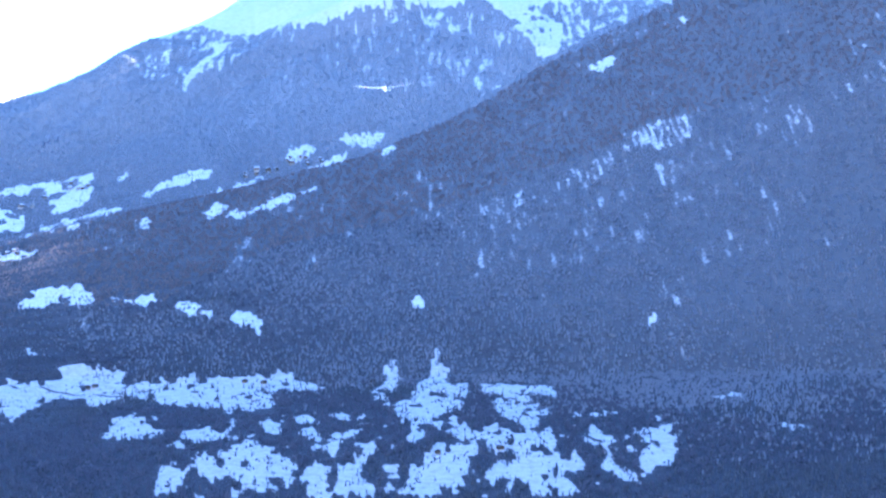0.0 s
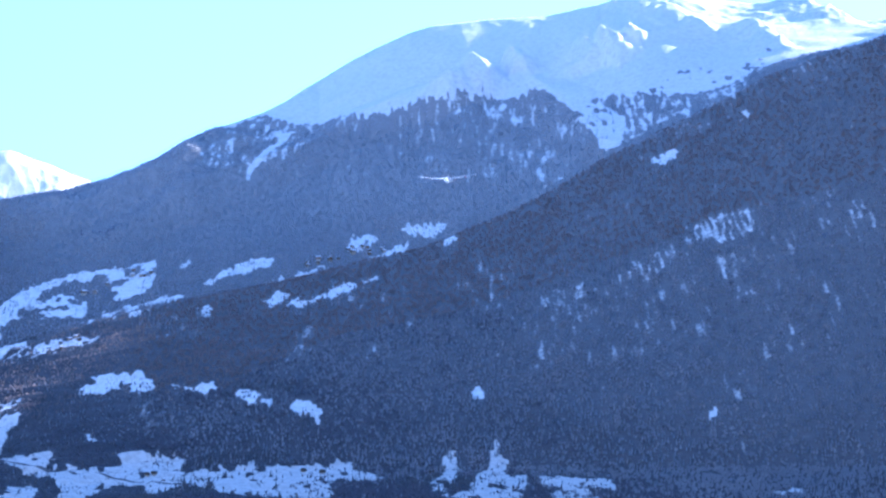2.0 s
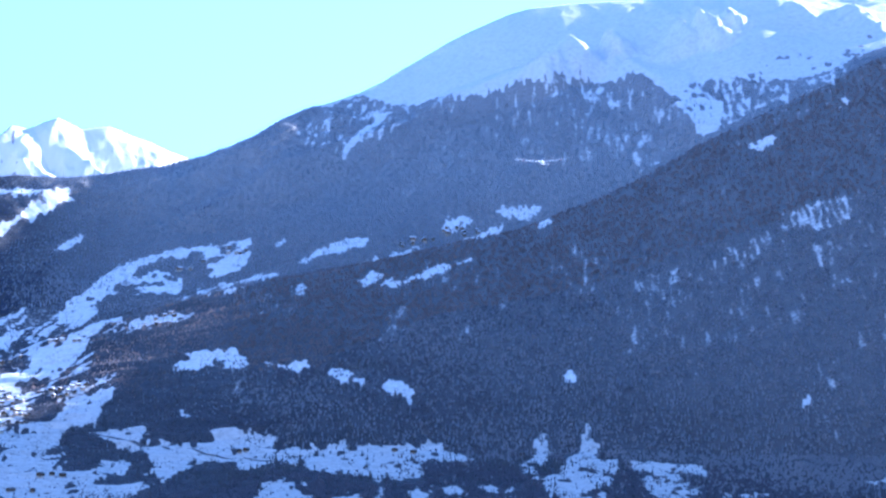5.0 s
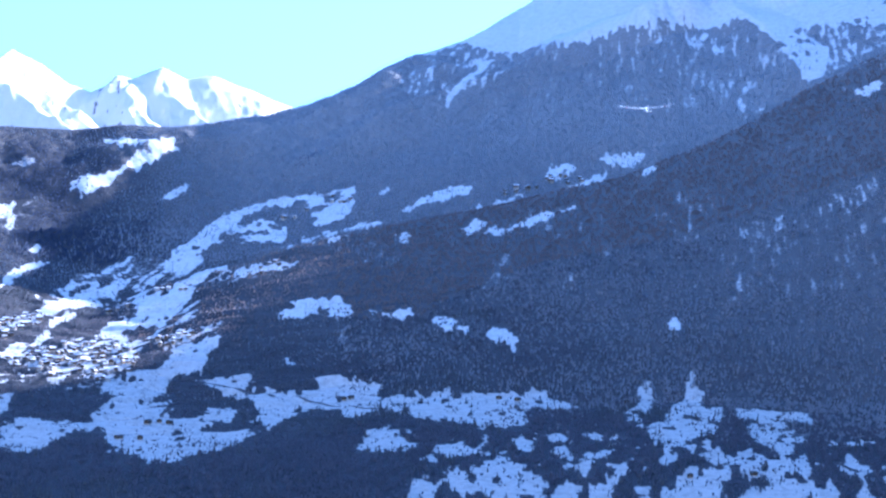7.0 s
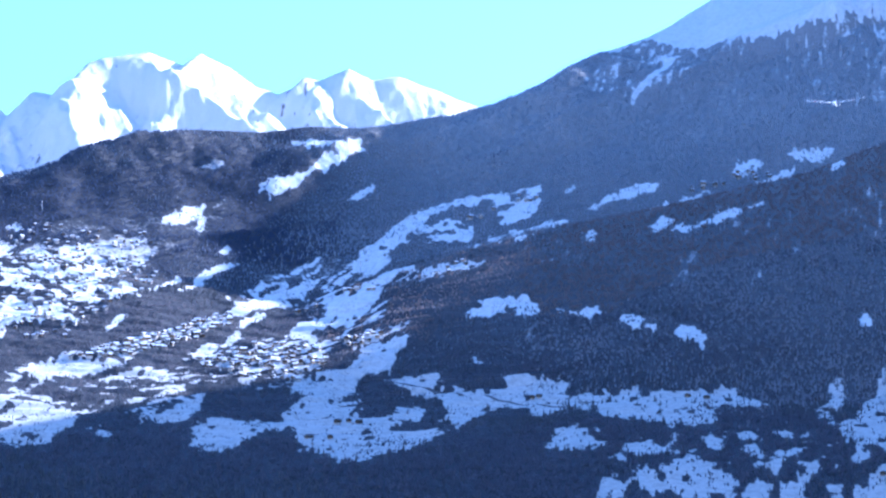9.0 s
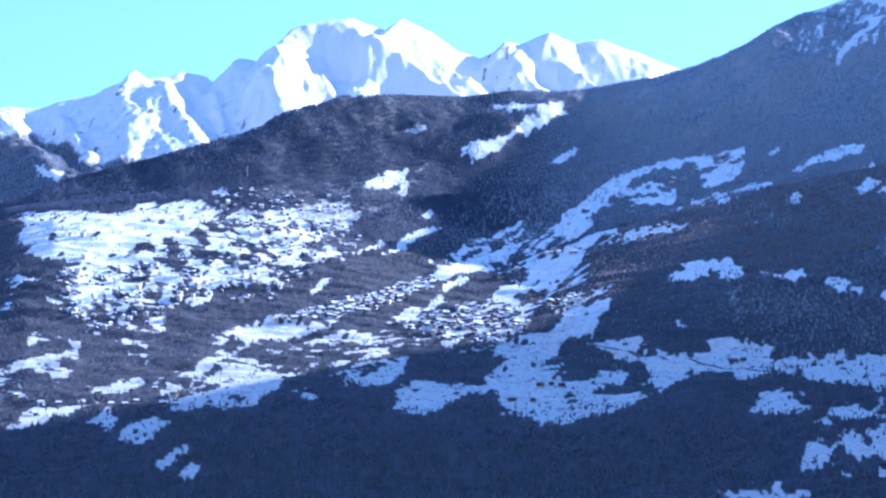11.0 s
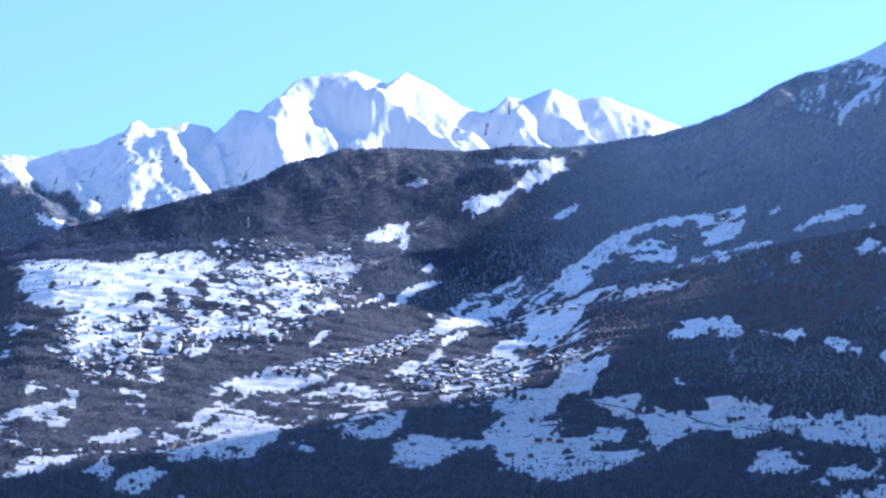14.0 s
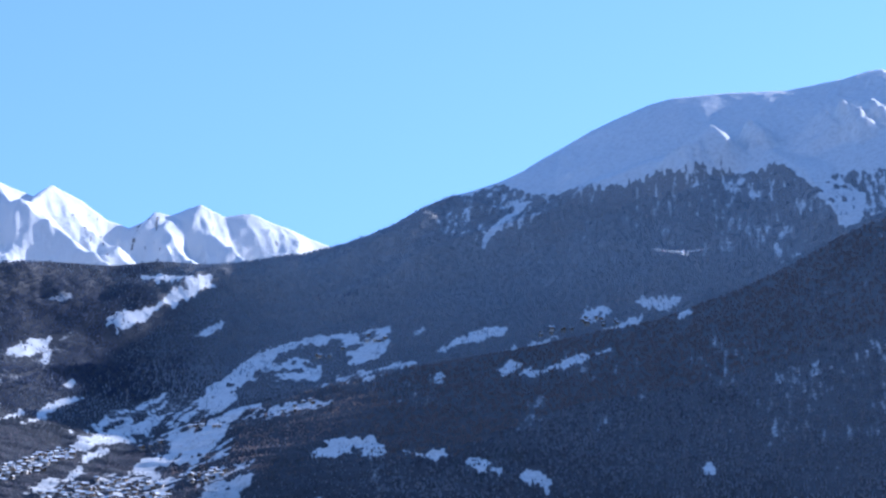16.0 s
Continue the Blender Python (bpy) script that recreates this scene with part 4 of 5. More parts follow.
def openness(x, y, belt, z):
    """0 in closed forest, 1 on open snow; and how rocky the bare ground is."""
    wx = x + 4 * fbm(x / 38, y / 60, 2, 21) + 3.2 * noise2(x / 9, y / 16, 23) + 3 * noise2(x / 4, y / 9, 73)
    wy = y + 9 * fbm(x / 38, y / 50, 2, 22) + 9 * noise2(x / 8, y / 20, 24) + 9 * noise2(x / 3.6, y / 11, 74)
    fx = x + 2 * noise2(x / 12, y / 30, 25)
    fy = y + 13 * noise2(x / 6.5, y / 160, 26) + 9 * noise2(x / 3.4, y / 90, 27) + 10 * noise2(x / 40, y / 60, 28)
    scrap_x, scrap_y = 13 * noise2(x / 17, y / 40, 101), 30 * noise2(x / 15, y / 34, 102)
    value = np.zeros(x.shape)
    box = (np.abs(x) < 2600) & (y > 1500)
    for amount, outline in MEADOWS + ALPS:
        ox, oy = [p[0] for p in outline], [p[1] for p in outline]
        near = box & (x > min(ox) - 20) & (x < max(ox) + 20) & (y > min(oy) - 20) & (y < max(oy) + 20)
        if near.any():
            idx = np.nonzero(near)
            hill = outline[0][1] > 3700 and max(oy) > 3800
            sel = inside(fx[idx], fy[idx], outline) if hill else inside(wx[idx], wy[idx], outline)
            value[idx] = np.where(sel, amount, value[idx])
            # scraps of open ground lie round the rims of the valley meadows
            if amount > 0.8 and max(oy) < 2900:
                rim = inside(wx[idx] + scrap_x[idx], wy[idx] + scrap_y[idx], outline) & ~sel & (value[idx] < 0.3) & (belt[idx] < 4.85)
                value[idx] = np.where(rim, 0.46, value[idx])
    # field strips: the half-open land is a patchwork of snowy plots and hedged banks
    west = x < -0.345 * y
    run = np.where(west, 0.85 * x - 0.53 * y, 0.50 * x + 0.87 * y)
    fall = np.where(west, 0.53 * x + 0.85 * y, 0.87 * x - 0.50 * y)
    long, wide = np.where(west, 26, 44), np.where(west, 15, 9)
    strips = noise2(run / long, fall / wide, 81) + 0.55 * noise2(run / (0.4 * long), fall / (0.45 * wide), 82) + 0.3 * noise2(x / 5, y / 14, 85)
    plots = 1.7 * fbm(x / 15, y / 44, 3, 92)
    strips = np.where((belt < 4.9) & (x > -0.17 * y), plots, strips)
    farm = (belt < 7.2) & (belt > 3.4) & ((belt < 4.9) | (x < -0.12 * y))
    value = np.where(farm & (value > 0.25) & (value < 0.65), ramp_up(strips - np.where(west & (z < -60), 1.08, 0.9) + 1.9 * value, 0.08, 0.93), value)
    value = np.where(farm & (value >= 0.65) & (value < 0.8), ramp_up(strips - 0.62 + 1.05 * value, 0.2, 0.93), value)
    # snow lies in fine fall-line streaks among the uppermost trees
    alp = (belt > 7.2) & (belt < 9.2) & (x > -0.2 * y) & (value > 0.25) & (value < 0.7)
    fine = noise2(x / 3.7, y / 38, 94) + 0.8 * noise2(x / 2.3, y / 15, 95) + 0.35 * noise2(x / 26, y / 60, 93)
    value = np.where(alp, ramp_up(fine - 0.98 + 1.3 * value, 0.16, 0.375 + 0.5 * value, 0.95), value)
    # clumps of trees and bushes out on the meadows
    grove = noise2(x / 13, y / 34, 86) + 0.5 * noise2(x / 5, y / 15, 87)
    value = np.where((farm | (belt > 4.9) & (belt < 7.8)) & (value >= 0.8), ramp_up(np.where(west & (z < 90), 0.88, np.where(belt > 4.6, 0.8, 0.78)) - grove, 0.1, value, 0.25), value)
    # thin snow chutes down the wooded slope
    slope = (belt > 4.9) & (belt < 6) & (x > -0.12 * y)
    lean = x + 0.12 * (y - 3000) * np.clip(x / 600, -0.5, 1)
    streak = noise2(lean / 3.2, y / 40, 90) + 0.8 * noise2(lean / 2, y / 16, 91)
    value = np.where(slope & (value > 0.25) & (value < 0.65), ramp_up(streak - 0.78 + 1.2 * value, 0.15, 0.33 + 0.55 * value, 0.9), value)
    slope = (belt > 4.9) & (belt < 6) & (x > -0.16 * y) & (value < 0.65)
    chute = noise2(lean / 2.6, y / 34, 88) + 0.9 * fbm(x / 95, y / 150, 2, 89)
    value = np.where(slope, np.maximum(value, ramp_up(chute - 0.82, 0.0, 0.56, 0.4)), value)
    # open snow added on unseen slopes round and behind the standpoint bounces sun into shade
    value = np.where((belt < 2) | (np.abs(np.degrees(np.arctan2(x, y)) + 9) > 32), 0.95, value)
    b = np.degrees(np.arctan2(x, y))
    treeline = np.interp(b, [-26.2, -25.2, -24, -22], [160, 128, 112, 60]) + 30 * fbm(x / 70, y / 130, 3, 31) + 5 * noise2(x / 7, y / 60, 33)
    high = np.clip((z - treeline) / 40, 0, 1) * (belt > 10.5)
    # bare rock shows in thin ribs through the high snow
    rib = noise2(x / 8, y / 34, 96) + 0.6 * noise2(x / 3.5, y / 12, 97) + 0.5 * fbm(x / 120, y / 120, 2, 98)
    high = np.where((belt > 11.4) & (belt < 12.97), ramp_up(1.0 - rib, 0.42, high, 0.3), high)
    value = np.where((belt > 8.2) & (belt < 8.97) & (value > 0.95), ramp_up(1.2 - rib, 0.5, value, 0.3), value)
    return np.maximum(value, high), np.clip((belt - 8) / 3, 0, 1) * np.clip((z - 160) / 30, 0, 1)


def sheet_mesh(name, x, y, z):
    rows, cols = x.shape
    i = np.arange(rows * cols).reshape(rows, cols)
    quads = np.stack([i[:-1, :-1], i[:-1, 1:], i[1:, 1:], i[1:, :-1]], -1).reshape(-1, 4)[:, ::-1]
    mesh = bpy.data.meshes.new(name)
    mesh.vertices.add(rows * cols)
    mesh.vertices.foreach_set("co", np.stack([x, y, z], -1).astype(np.float32).ravel())
    cap = i[0, :-1][::-1]
    mesh.loops.add(quads.size + cap.size)
    mesh.loops.foreach_set("vertex_index", np.concatenate([quads.ravel(), cap]).astype(np.int32))
    mesh.polygons.add(len(quads) + 1)
    mesh.polygons.foreach_set("loop_start", np.arange(0, quads.size + 1, 4, dtype=np.int32))
    mesh.update(calc_edges=True)
    mesh.shade_smooth()
    return mesh


belt_grid = np.repeat(belts[:, None], len(bearings), 1)
shift = np.gradient(GX, axis=1) / 3, np.gradient(GY, axis=1) / 3
tries = [openness(GX + k * shift[0], GY + k * shift[1], belt_grid, GZ) for k in (-1, 0, 1)]
OPEN, ROCK = sum(o for o, _ in tries) / 3, tries[1][1]
# floor snow by height, also paled by belt and bearing to match hazed crowns
SNOW_HAZE = np.clip((GZ + 60) / 300, 0.35, 1) * (belts[:, None] > 6.4) * np.clip((bearings[None, :] + 15) / 4, 0, 1)
SNOW_HAZE = SNOW_HAZE + 0.3 * (belts[:, None] > 10.5) + 0.44 * np.clip((belts[:, None] - np.interp(bearings, [-10, -6, 0, 6], [5.2, 4.9, 4.6, 4.2])[None, :]) / 1.3, 0, 1) * (belts[:, None] <= 6.4) * np.clip((bearings[None, :] + 13) / 4, 0, 1)
ground_mesh = sheet_mesh("ground", GX, GY, GZ)
for key, values in (("open_land", OPEN), ("rock_land", ROCK), ("snow_haze", SNOW_HAZE)):
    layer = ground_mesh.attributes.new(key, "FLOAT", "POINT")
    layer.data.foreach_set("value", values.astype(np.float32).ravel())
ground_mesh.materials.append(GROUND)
tagged(new("ground", ground_mesh), "snowy alpine valley ground with meadows, wooded slopes and white peaks", "ground", kind="structure")


def height(x, y):
    """The ground's height at plan points."""
    x, y = np.atleast_1d(np.asarray(x, float)), np.atleast_1d(np.asarray(y, float))
    b, r = np.degrees(np.arctan2(x, y)), np.hypot(x, y)
    out = np.zeros(len(b))
    c1 = np.clip(np.searchsorted(bearings, b), 1, len(bearings) - 1)
    f = (b - bearings[c1 - 1]) / (bearings[c1] - bearings[c1 - 1])
    for k in range(len(b)):
        lo = np.interp(r[k], GR[:, c1[k] - 1], GZ[:, c1[k] - 1])
        hi = np.interp(r[k], GR[:, c1[k]], GZ[:, c1[k]])
        out[k] = lo * (1 - f[k]) + hi * f[k]
    return out


def slope_grid():
    """Normals of the ground, with the small bumps evened out."""
    zs = GZ.copy()
    for _ in range(3):
        zs[1:-1] = (zs[:-2] + zs[1:-1] + zs[2:]) / 3
        zs[:, 1:-1] = (zs[:, :-2] + zs[:, 1:-1] + zs[:, 2:]) / 3
    p = np.stack([GX, GY, zs], -1)
    n = np.cross(np.gradient(p, axis=1), np.gradient(p, axis=0))
    return n / np.linalg.norm(n, axis=-1, keepdims=True)


SLOPES = slope_grid()


def ground_slope(places):
    """The ground's normal at plan points."""
    c = np.clip(np.searchsorted(bearings, np.degrees(np.arctan2(places[:, 0], places[:, 1]))), 1, len(bearings) - 1)
    out, r = np.zeros((len(places), 3)), np.hypot(places[:, 0], places[:, 1])
    for k in range(0, len(places), 4000):
        rows = (GR[:, c[k:k + 4000]] < r[None, k:k + 4000]).sum(0)
        out[k:k + 4000] = SLOPES[np.clip(rows, 1, len(belts) - 2), c[k:k + 4000]]
    return out


# ---- woods: every tree is a small mesh, joined by stretch of wood ----
def conifer(rng):
    """Two stacked ragged skirts and a short stem, one metre tall."""
    v, f = [], []
    for base, top, rad, n in ((0.08, 0.72, 0.18, 5), (0.42, 1.0, 0.115, 3)):
        k = len(v)
        for j in range(n):
            a = 2 * math.pi * (j + rng.uniform(-0.2, 0.2)) / n
            rr = rad * rng.uniform(0.75, 1.2)
            v.append((rr * math.cos(a), rr * math.sin(a), base + rng.uniform(-0.04, 0.05)))
        v.append((rng.uniform(-0.02, 0.02), rng.uniform(-0.02, 0.02), top))
        f += [(k + j, k + (j + 1) % n, k + n) for j in range(n)]
    k = len(v)
    v += [(-0.03, 0, -0.06), (0.03, 0, -0.06), (0, 0, 0.3)]
    return np.array(v), np.array(f + [(k, k + 1, k + 2)])


def broadleaf(rng):
    """A bare crown: a stem and a close spray of thin twiggy limbs, one metre tall."""
    v, f = [(-0.03, 0, -0.06), (0.03, 0, -0.06), (0.0, 0.0, 0.55)], [(0, 1, 2)]
    for j in range(5):
        a = 2 * math.pi * (j + rng.uniform(-0.4, 0.4)) / 5
        lean, tip = rng.uniform(0.10, 0.42), rng.uniform(0.62, 1.0)
        cx, cy = math.cos(a), math.sin(a)
        k, w = len(v), rng.uniform(0.08, 0.15)
        mid = 0.55 * lean + 0.05
        v += [(0.4 * mid * cx, 0.4 * mid * cy, 0.08), (cx * mid - cy * w, cy * mid + cx * w, 0.46), (cx * mid + cy * w, cy * mid - cx * w, 0.54), (cx * lean, cy * lean, tip)]
        f += [(k, k + 1, k + 2), (k + 1, k + 3, k + 2)]
    return np.array(v), np.array(f)


def wood(name, kind, places, sizes, material, label, seed, tall=None):
    """One object of many trees."""
    rng = random.Random(seed)
    forms = [kind(rng) for _ in range(12)]
    gen = np.random.default_rng(seed)
    pick, turn = gen.integers(0, 12, len(places)), gen.uniform(0, 2 * math.pi, len(places))
    tall = np.ones(len(places)) if tall is None else tall
    stout = gen.uniform(0.75, 1.2, len(places))
    vs, fs, count = [], [], 0
    for k, (v, f) in enumerate(forms):
        sel = pick == k
        n = int(sel.sum())
        if not n:
            continue
        c, s = np.cos(turn[sel])[:, None], np.sin(turn[sel])[:, None]
        wide = (sizes[sel] * stout[sel])[:, None]
        px = (v[None, :, 0] * c - v[None, :, 1] * s) * wide + places[sel, 0:1]
        py = (v[None, :, 0] * s + v[None, :, 1] * c) * wide + places[sel, 1:2]
        pz = v[None, :, 2] * (tall[sel] * sizes[sel])[:, None] + places[sel, 2:3]
        vs.append(np.stack([px, py, pz], -1).reshape(-1, 3))
        fs.append((f[None] + (np.arange(n) * len(v))[:, None, None] + count).reshape(-1, 3))
        count += n * len(v)
    v, f = np.concatenate(vs), np.concatenate(fs)
    mesh = bpy.data.meshes.new(name)
    mesh.vertices.add(len(v))
    mesh.vertices.foreach_set("co", v.astype(np.float32).ravel())
    mesh.loops.add(f.size)
    mesh.loops.foreach_set("vertex_index", f.astype(np.int32).ravel())
    mesh.polygons.add(len(f))
    mesh.polygons.foreach_set("loop_start", np.arange(0, f.size, 3, dtype=np.int32))
    mesh.update(calc_edges=True)
    mesh.shade_smooth()
    mesh.materials.append(material)
    # each tree keeps the lie of the ground that it stands on
    slopes = np.concatenate([np.repeat(ground_slope(places[pick == k]), len(form[0]), 0) for k, form in enumerate(forms) if (pick == k).any()])
    mesh.attributes.new("hill_slope", "FLOAT_VECTOR", "POINT").data.foreach_set("vector", (3.5 * slopes).astype(np.float32).ravel())
    return tagged(new(name, mesh), label, "trees", kind="stuff")


def sow(count, seed, first, last, west=-30.5, east=13.0):
    """Random places on the ground between two belts, even in plan."""
    gen = np.random.default_rng(seed)
    rows = np.nonzero((belts >= first) & (belts < last))[0]
    cols = np.nonzero((bearings[:-1] >= west) & (bearings[:-1] < east))[0]
    r0, r1 = rows[0], rows[-1] + 1
    c0, c1 = cols[0], cols[-1] + 1
    rr = GR[r0:r1 + 1, c0:c1 + 1]
    area = (rr[1:, :-1] ** 2 - rr[:-1, :-1] ** 2).clip(0)
    pick = gen.choice(area.size, count, p=(area / area.sum()).ravel())
    i, j = pick // area.shape[1] + r0, pick % area.shape[1] + c0
    u, w = gen.uniform(0, 1, count), gen.uniform(0, 1, count)

    def blend(g):
        return (g[i, j] * (1 - w) + g[i, j + 1] * w) * (1 - u) + (g[i + 1, j] * (1 - w) + g[i + 1, j + 1] * w) * u

    return np.stack([blend(GX), blend(GY), blend(GZ)], -1), blend(OPEN), belts[i], gen


def plant(count, seed, first, last, east=13.0):
    """Trees for a belt: places, sizes, and a wetness that sorts the kinds."""
    p, o, belt, gen = sow(count, seed, first, last, east=east)
    high = (p[:, 2] > 120) | (belt > 4.9) & (belt < 6) & (p[:, 0] > -0.16 * p[:, 1])
    clump = 0.5 + 0.9 * np.where(high, 0.75 * noise2(p[:, 0] / 3.6, p[:, 1] / 32, 42) + 0.25 * noise2(p[:, 0] / 19, p[:, 1] / 90, 43), fbm(p[:, 0] / 44, p[:, 1] / 56, 3, 41))
    # hedges follow the field edges along the slope, lone trees and bushes stand between
    run, fall = 0.50 * p[:, 0] + 0.87 * p[:, 1], 0.87 * p[:, 0] - 0.50 * p[:, 1]
    hedge = np.abs(noise2(run / 75, fall / 26, 75)) < 0.09
    hedge |= np.abs(noise2(p[:, 0] / 60, p[:, 1] / 110, 76)) < 0.04
    copse = noise2(p[:, 0] / 7, p[:, 1] / 15, 77) + 0.4 * noise2(p[:, 0] / 40, p[:, 1] / 60, 78) > np.where(p[:, 0] < -0.14 * p[:, 1], 0.58, 0.66)
    hedge |= copse
    lone = np.where((o > 0.82) & (p[:, 2] < 250), np.where(hedge & (belt < 8.3), 0.8, 0.05), 0.0)
    keep = ((clump > np.clip(o * 0.95, 0, 0.98)) | (o < 0.22)) & (o < 0.82) & ((o < 0.6) | (belt > 4.9) & (belt < 6) | (gen.uniform(0, 1, count) < 0.5)) | (gen.uniform(0, 1, count) < lone)
    p, o, belt = p[keep], o[keep], belt[keep]
    mixture = 0.5 + 0.8 * fbm(p[:, 0] / 140, p[:, 1] / 140, 3, 51) + gen.uniform(-0.25, 0.25, len(p))
    ahead = np.zeros(len(p))
    for further in (12, 28, 44):
        away = 1 + further / np.hypot(p[:, 0], p[:, 1])
        ahead = np.maximum(ahead, openness(p[:, 0] * away, p[:, 1] * away, belt, p[:, 2])[0])
    spire = (gen.uniform(0, 1, len(p)) < np.where(belt < 4.8, 0.12, 0.36)) & (belt < 7.2)
    # tall bushes crowd the meadows' rims in knots
    bushy = noise2(p[:, 0] / 16, p[:, 1] / 30, 79) + 0.5 * noise2(p[:, 0] / 6, p[:, 1] / 14, 80) > np.where(belt < 5, 0.25, 0.45)
    hedges = (p[:, 0] < -0.16 * p[:, 1]) & (belt > 4.3) & (belt < 7.4)
    size = gen.uniform(4.4, 7.4, len(p)) * np.where(hedges, 0.68, 1.0) * np.where(belt > 6.5, np.where(p[:, 2] < 60, 0.85, 0.62), 1.0) * np.where(o > 0.3, 0.75, 1.0) * np.where((ahead > 0.8) & (o < 0.7), np.where(spire, 1.25, np.where(bushy, 1.0, 0.55)), 1.0) * np.where(o > 0.7, gen.uniform(0.55, 1.05, len(p)) * np.where(belt > 6.5, 1.5, 1.0), 1.0)
    mixture = np.where(spire & (ahead > 0.8), 1.5, mixture)
    return p, size, mixture, belt, o


p, size, mix, belt, o = plant(114000, 101, 3, 7)
bearing = np.degrees(np.arctan2(p[:, 0], p[:, 1]))
blur = np.random.default_rng(8).normal(0, 1, len(p))
veil = fbm(p[:, 0] / 150, p[:, 1] / 150, 3, 52)
slope_wood = (bearing + 7 * veil + 0.8 * blur > -12.5) & (belt + 0.8 * veil + 0.3 * blur > np.interp(bearing, [-13, -6, 0, 6], [5.5, 5.3, 5.0, 4.4]))
low = np.where((o < 0.3) & (mix < 1.4), 0.9, 1.0)
rusty = (bearing > -14) & (bearing < 11) & (belt > 5.46 + 0.05 * np.minimum(np.abs(bearing + 7), 2.9) - 0.25 * np.clip(-6 - bearing, 0, 6) / 6) & (belt < 6.2) & (mix < np.where(bearing > -2, 0.85, 0.9)) & ((bearing < -2) | (belt > 5.6))
needle = (mix > np.where(belt < 4.9, 0.66, 0.72)) & ~rusty
paled = ~needle & ~rusty & slope_wood
leafless = ~needle & ~rusty & ~paled
wood("larch_wood", broadleaf, p[rusty], size[rusty] * 0.95, LARCH, "rust-brown leafless larch wood on the spur", 1, low[rusty])
paled_needle = needle & slope_wood
needle &= ~paled_needle
wood("paled_conifer_wood", conifer, p[paled_needle], size[paled_needle] * 1.15, HAZED_NEEDLES, "spruce wood on the shaded slope, colour lightened for haze", 8, low[paled_needle])
wood("conifer_wood", conifer, p[needle], size[needle] * 1.15, NEEDLES, "dark green spruce wood on the shaded slope", 2, low[needle])
wood("broadleaf_wood", broadleaf, p[leafless], size[leafless], TWIGS, "grey-brown bare broadleaf wood above the valley floor", 3, low[leafless])
wood("paled_wood", broadleaf, p[paled], size[paled], HAZED_TWIGS, "grey bare wood on the shaded slope, colour lightened for haze", 7, low[paled])
p, size, mix, belt, o = plant(120000, 102, 7, 9)
bearing = np.degrees(np.arctan2(p[:, 0], p[:, 1]))
whitened = bearing + 9 * (mix - 0.5) + np.random.default_rng(9).normal(0, 1, len(p)) > -15.5
wood("ridge_wood", broadleaf, p[~whitened], size[~whitened] * 1.1, HAZE_BLUE, "mixed wood on the far ridge, tinted grey-blue for haze", 4)
wood("frosted_hazed_wood", conifer, p[whitened], size[whitened] * 1.1, FROSTED_HAZED, "snow-dusted spruce wood below the tree line, paled further for haze", 5)
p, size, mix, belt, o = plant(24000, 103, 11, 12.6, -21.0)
wood("distant_conifer_wood", conifer, p, size * 1.35, DISTANT, "spruce wood at the foot of the snowy range, colour paled for haze", 6)
p, size, mix, belt, o = plant(14000, 104, 9, 11)
back = p[:, 0] < -0.44 * p[:, 1]
wood("ridge_conifer_wood", conifer, p[back], size[back], HAZE_BLUE, "haze-tinted wood on the far side of the ridge", 10)


# ---- houses ----
def part(name, bm, material, parent, label=""):
    """One mesh object under a thing or under a part."""
    mesh = bpy.data.meshes.new(name)
    bm.to_mesh(mesh)
    bm.free()
    mesh.materials.append(material)
    ob = new(name, mesh)
    ob.parent = parent
    return tagged(ob, label)


def box(bm, x0, x1, y0, y1, z0, z1):
    v = [bm.verts.new((x, y, z)) for z in (z0, z1) for x, y in ((x0, y0), (x1, y0), (x1, y1), (x0, y1))]
    for q in ((3, 2, 1, 0), (4, 5, 6, 7), (0, 1, 5, 4), (1, 2, 6, 5), (2, 3, 7, 6), (3, 0, 4, 7)):
        bm.faces.new([v[k] for k in q])
    return bm


def gable(bm, w, d, z0, rise, thick):
    """A two-sided roof slab over a plan of w by d, its ridge along y."""
    h, e = w / 2, d / 2
    lower = [(-h, z0), (0, z0 + rise), (h, z0)]
    upper = [(-h, z0 + thick), (0, z0 + rise + thick), (h, z0 + thick)]
    ring = lower + upper[::-1]
    a = [bm.verts.new((x, -e, z)) for x, z in ring]
    b = [bm.verts.new((x, e, z)) for x, z in ring]
    n = len(ring)
    for k in range(n):
        bm.faces.new((a[k], b[k], b[(k + 1) % n], a[(k + 1) % n]))
    bm.faces.new((a[0], a[1], a[4], a[5])), bm.faces.new((a[1], a[2], a[3], a[4]))
    bm.faces.new((b[5], b[4], b[1], b[0])), bm.faces.new((b[4], b[3], b[2], b[1]))
    bmesh.ops.recalc_face_normals(bm, faces=bm.faces)
    return bm


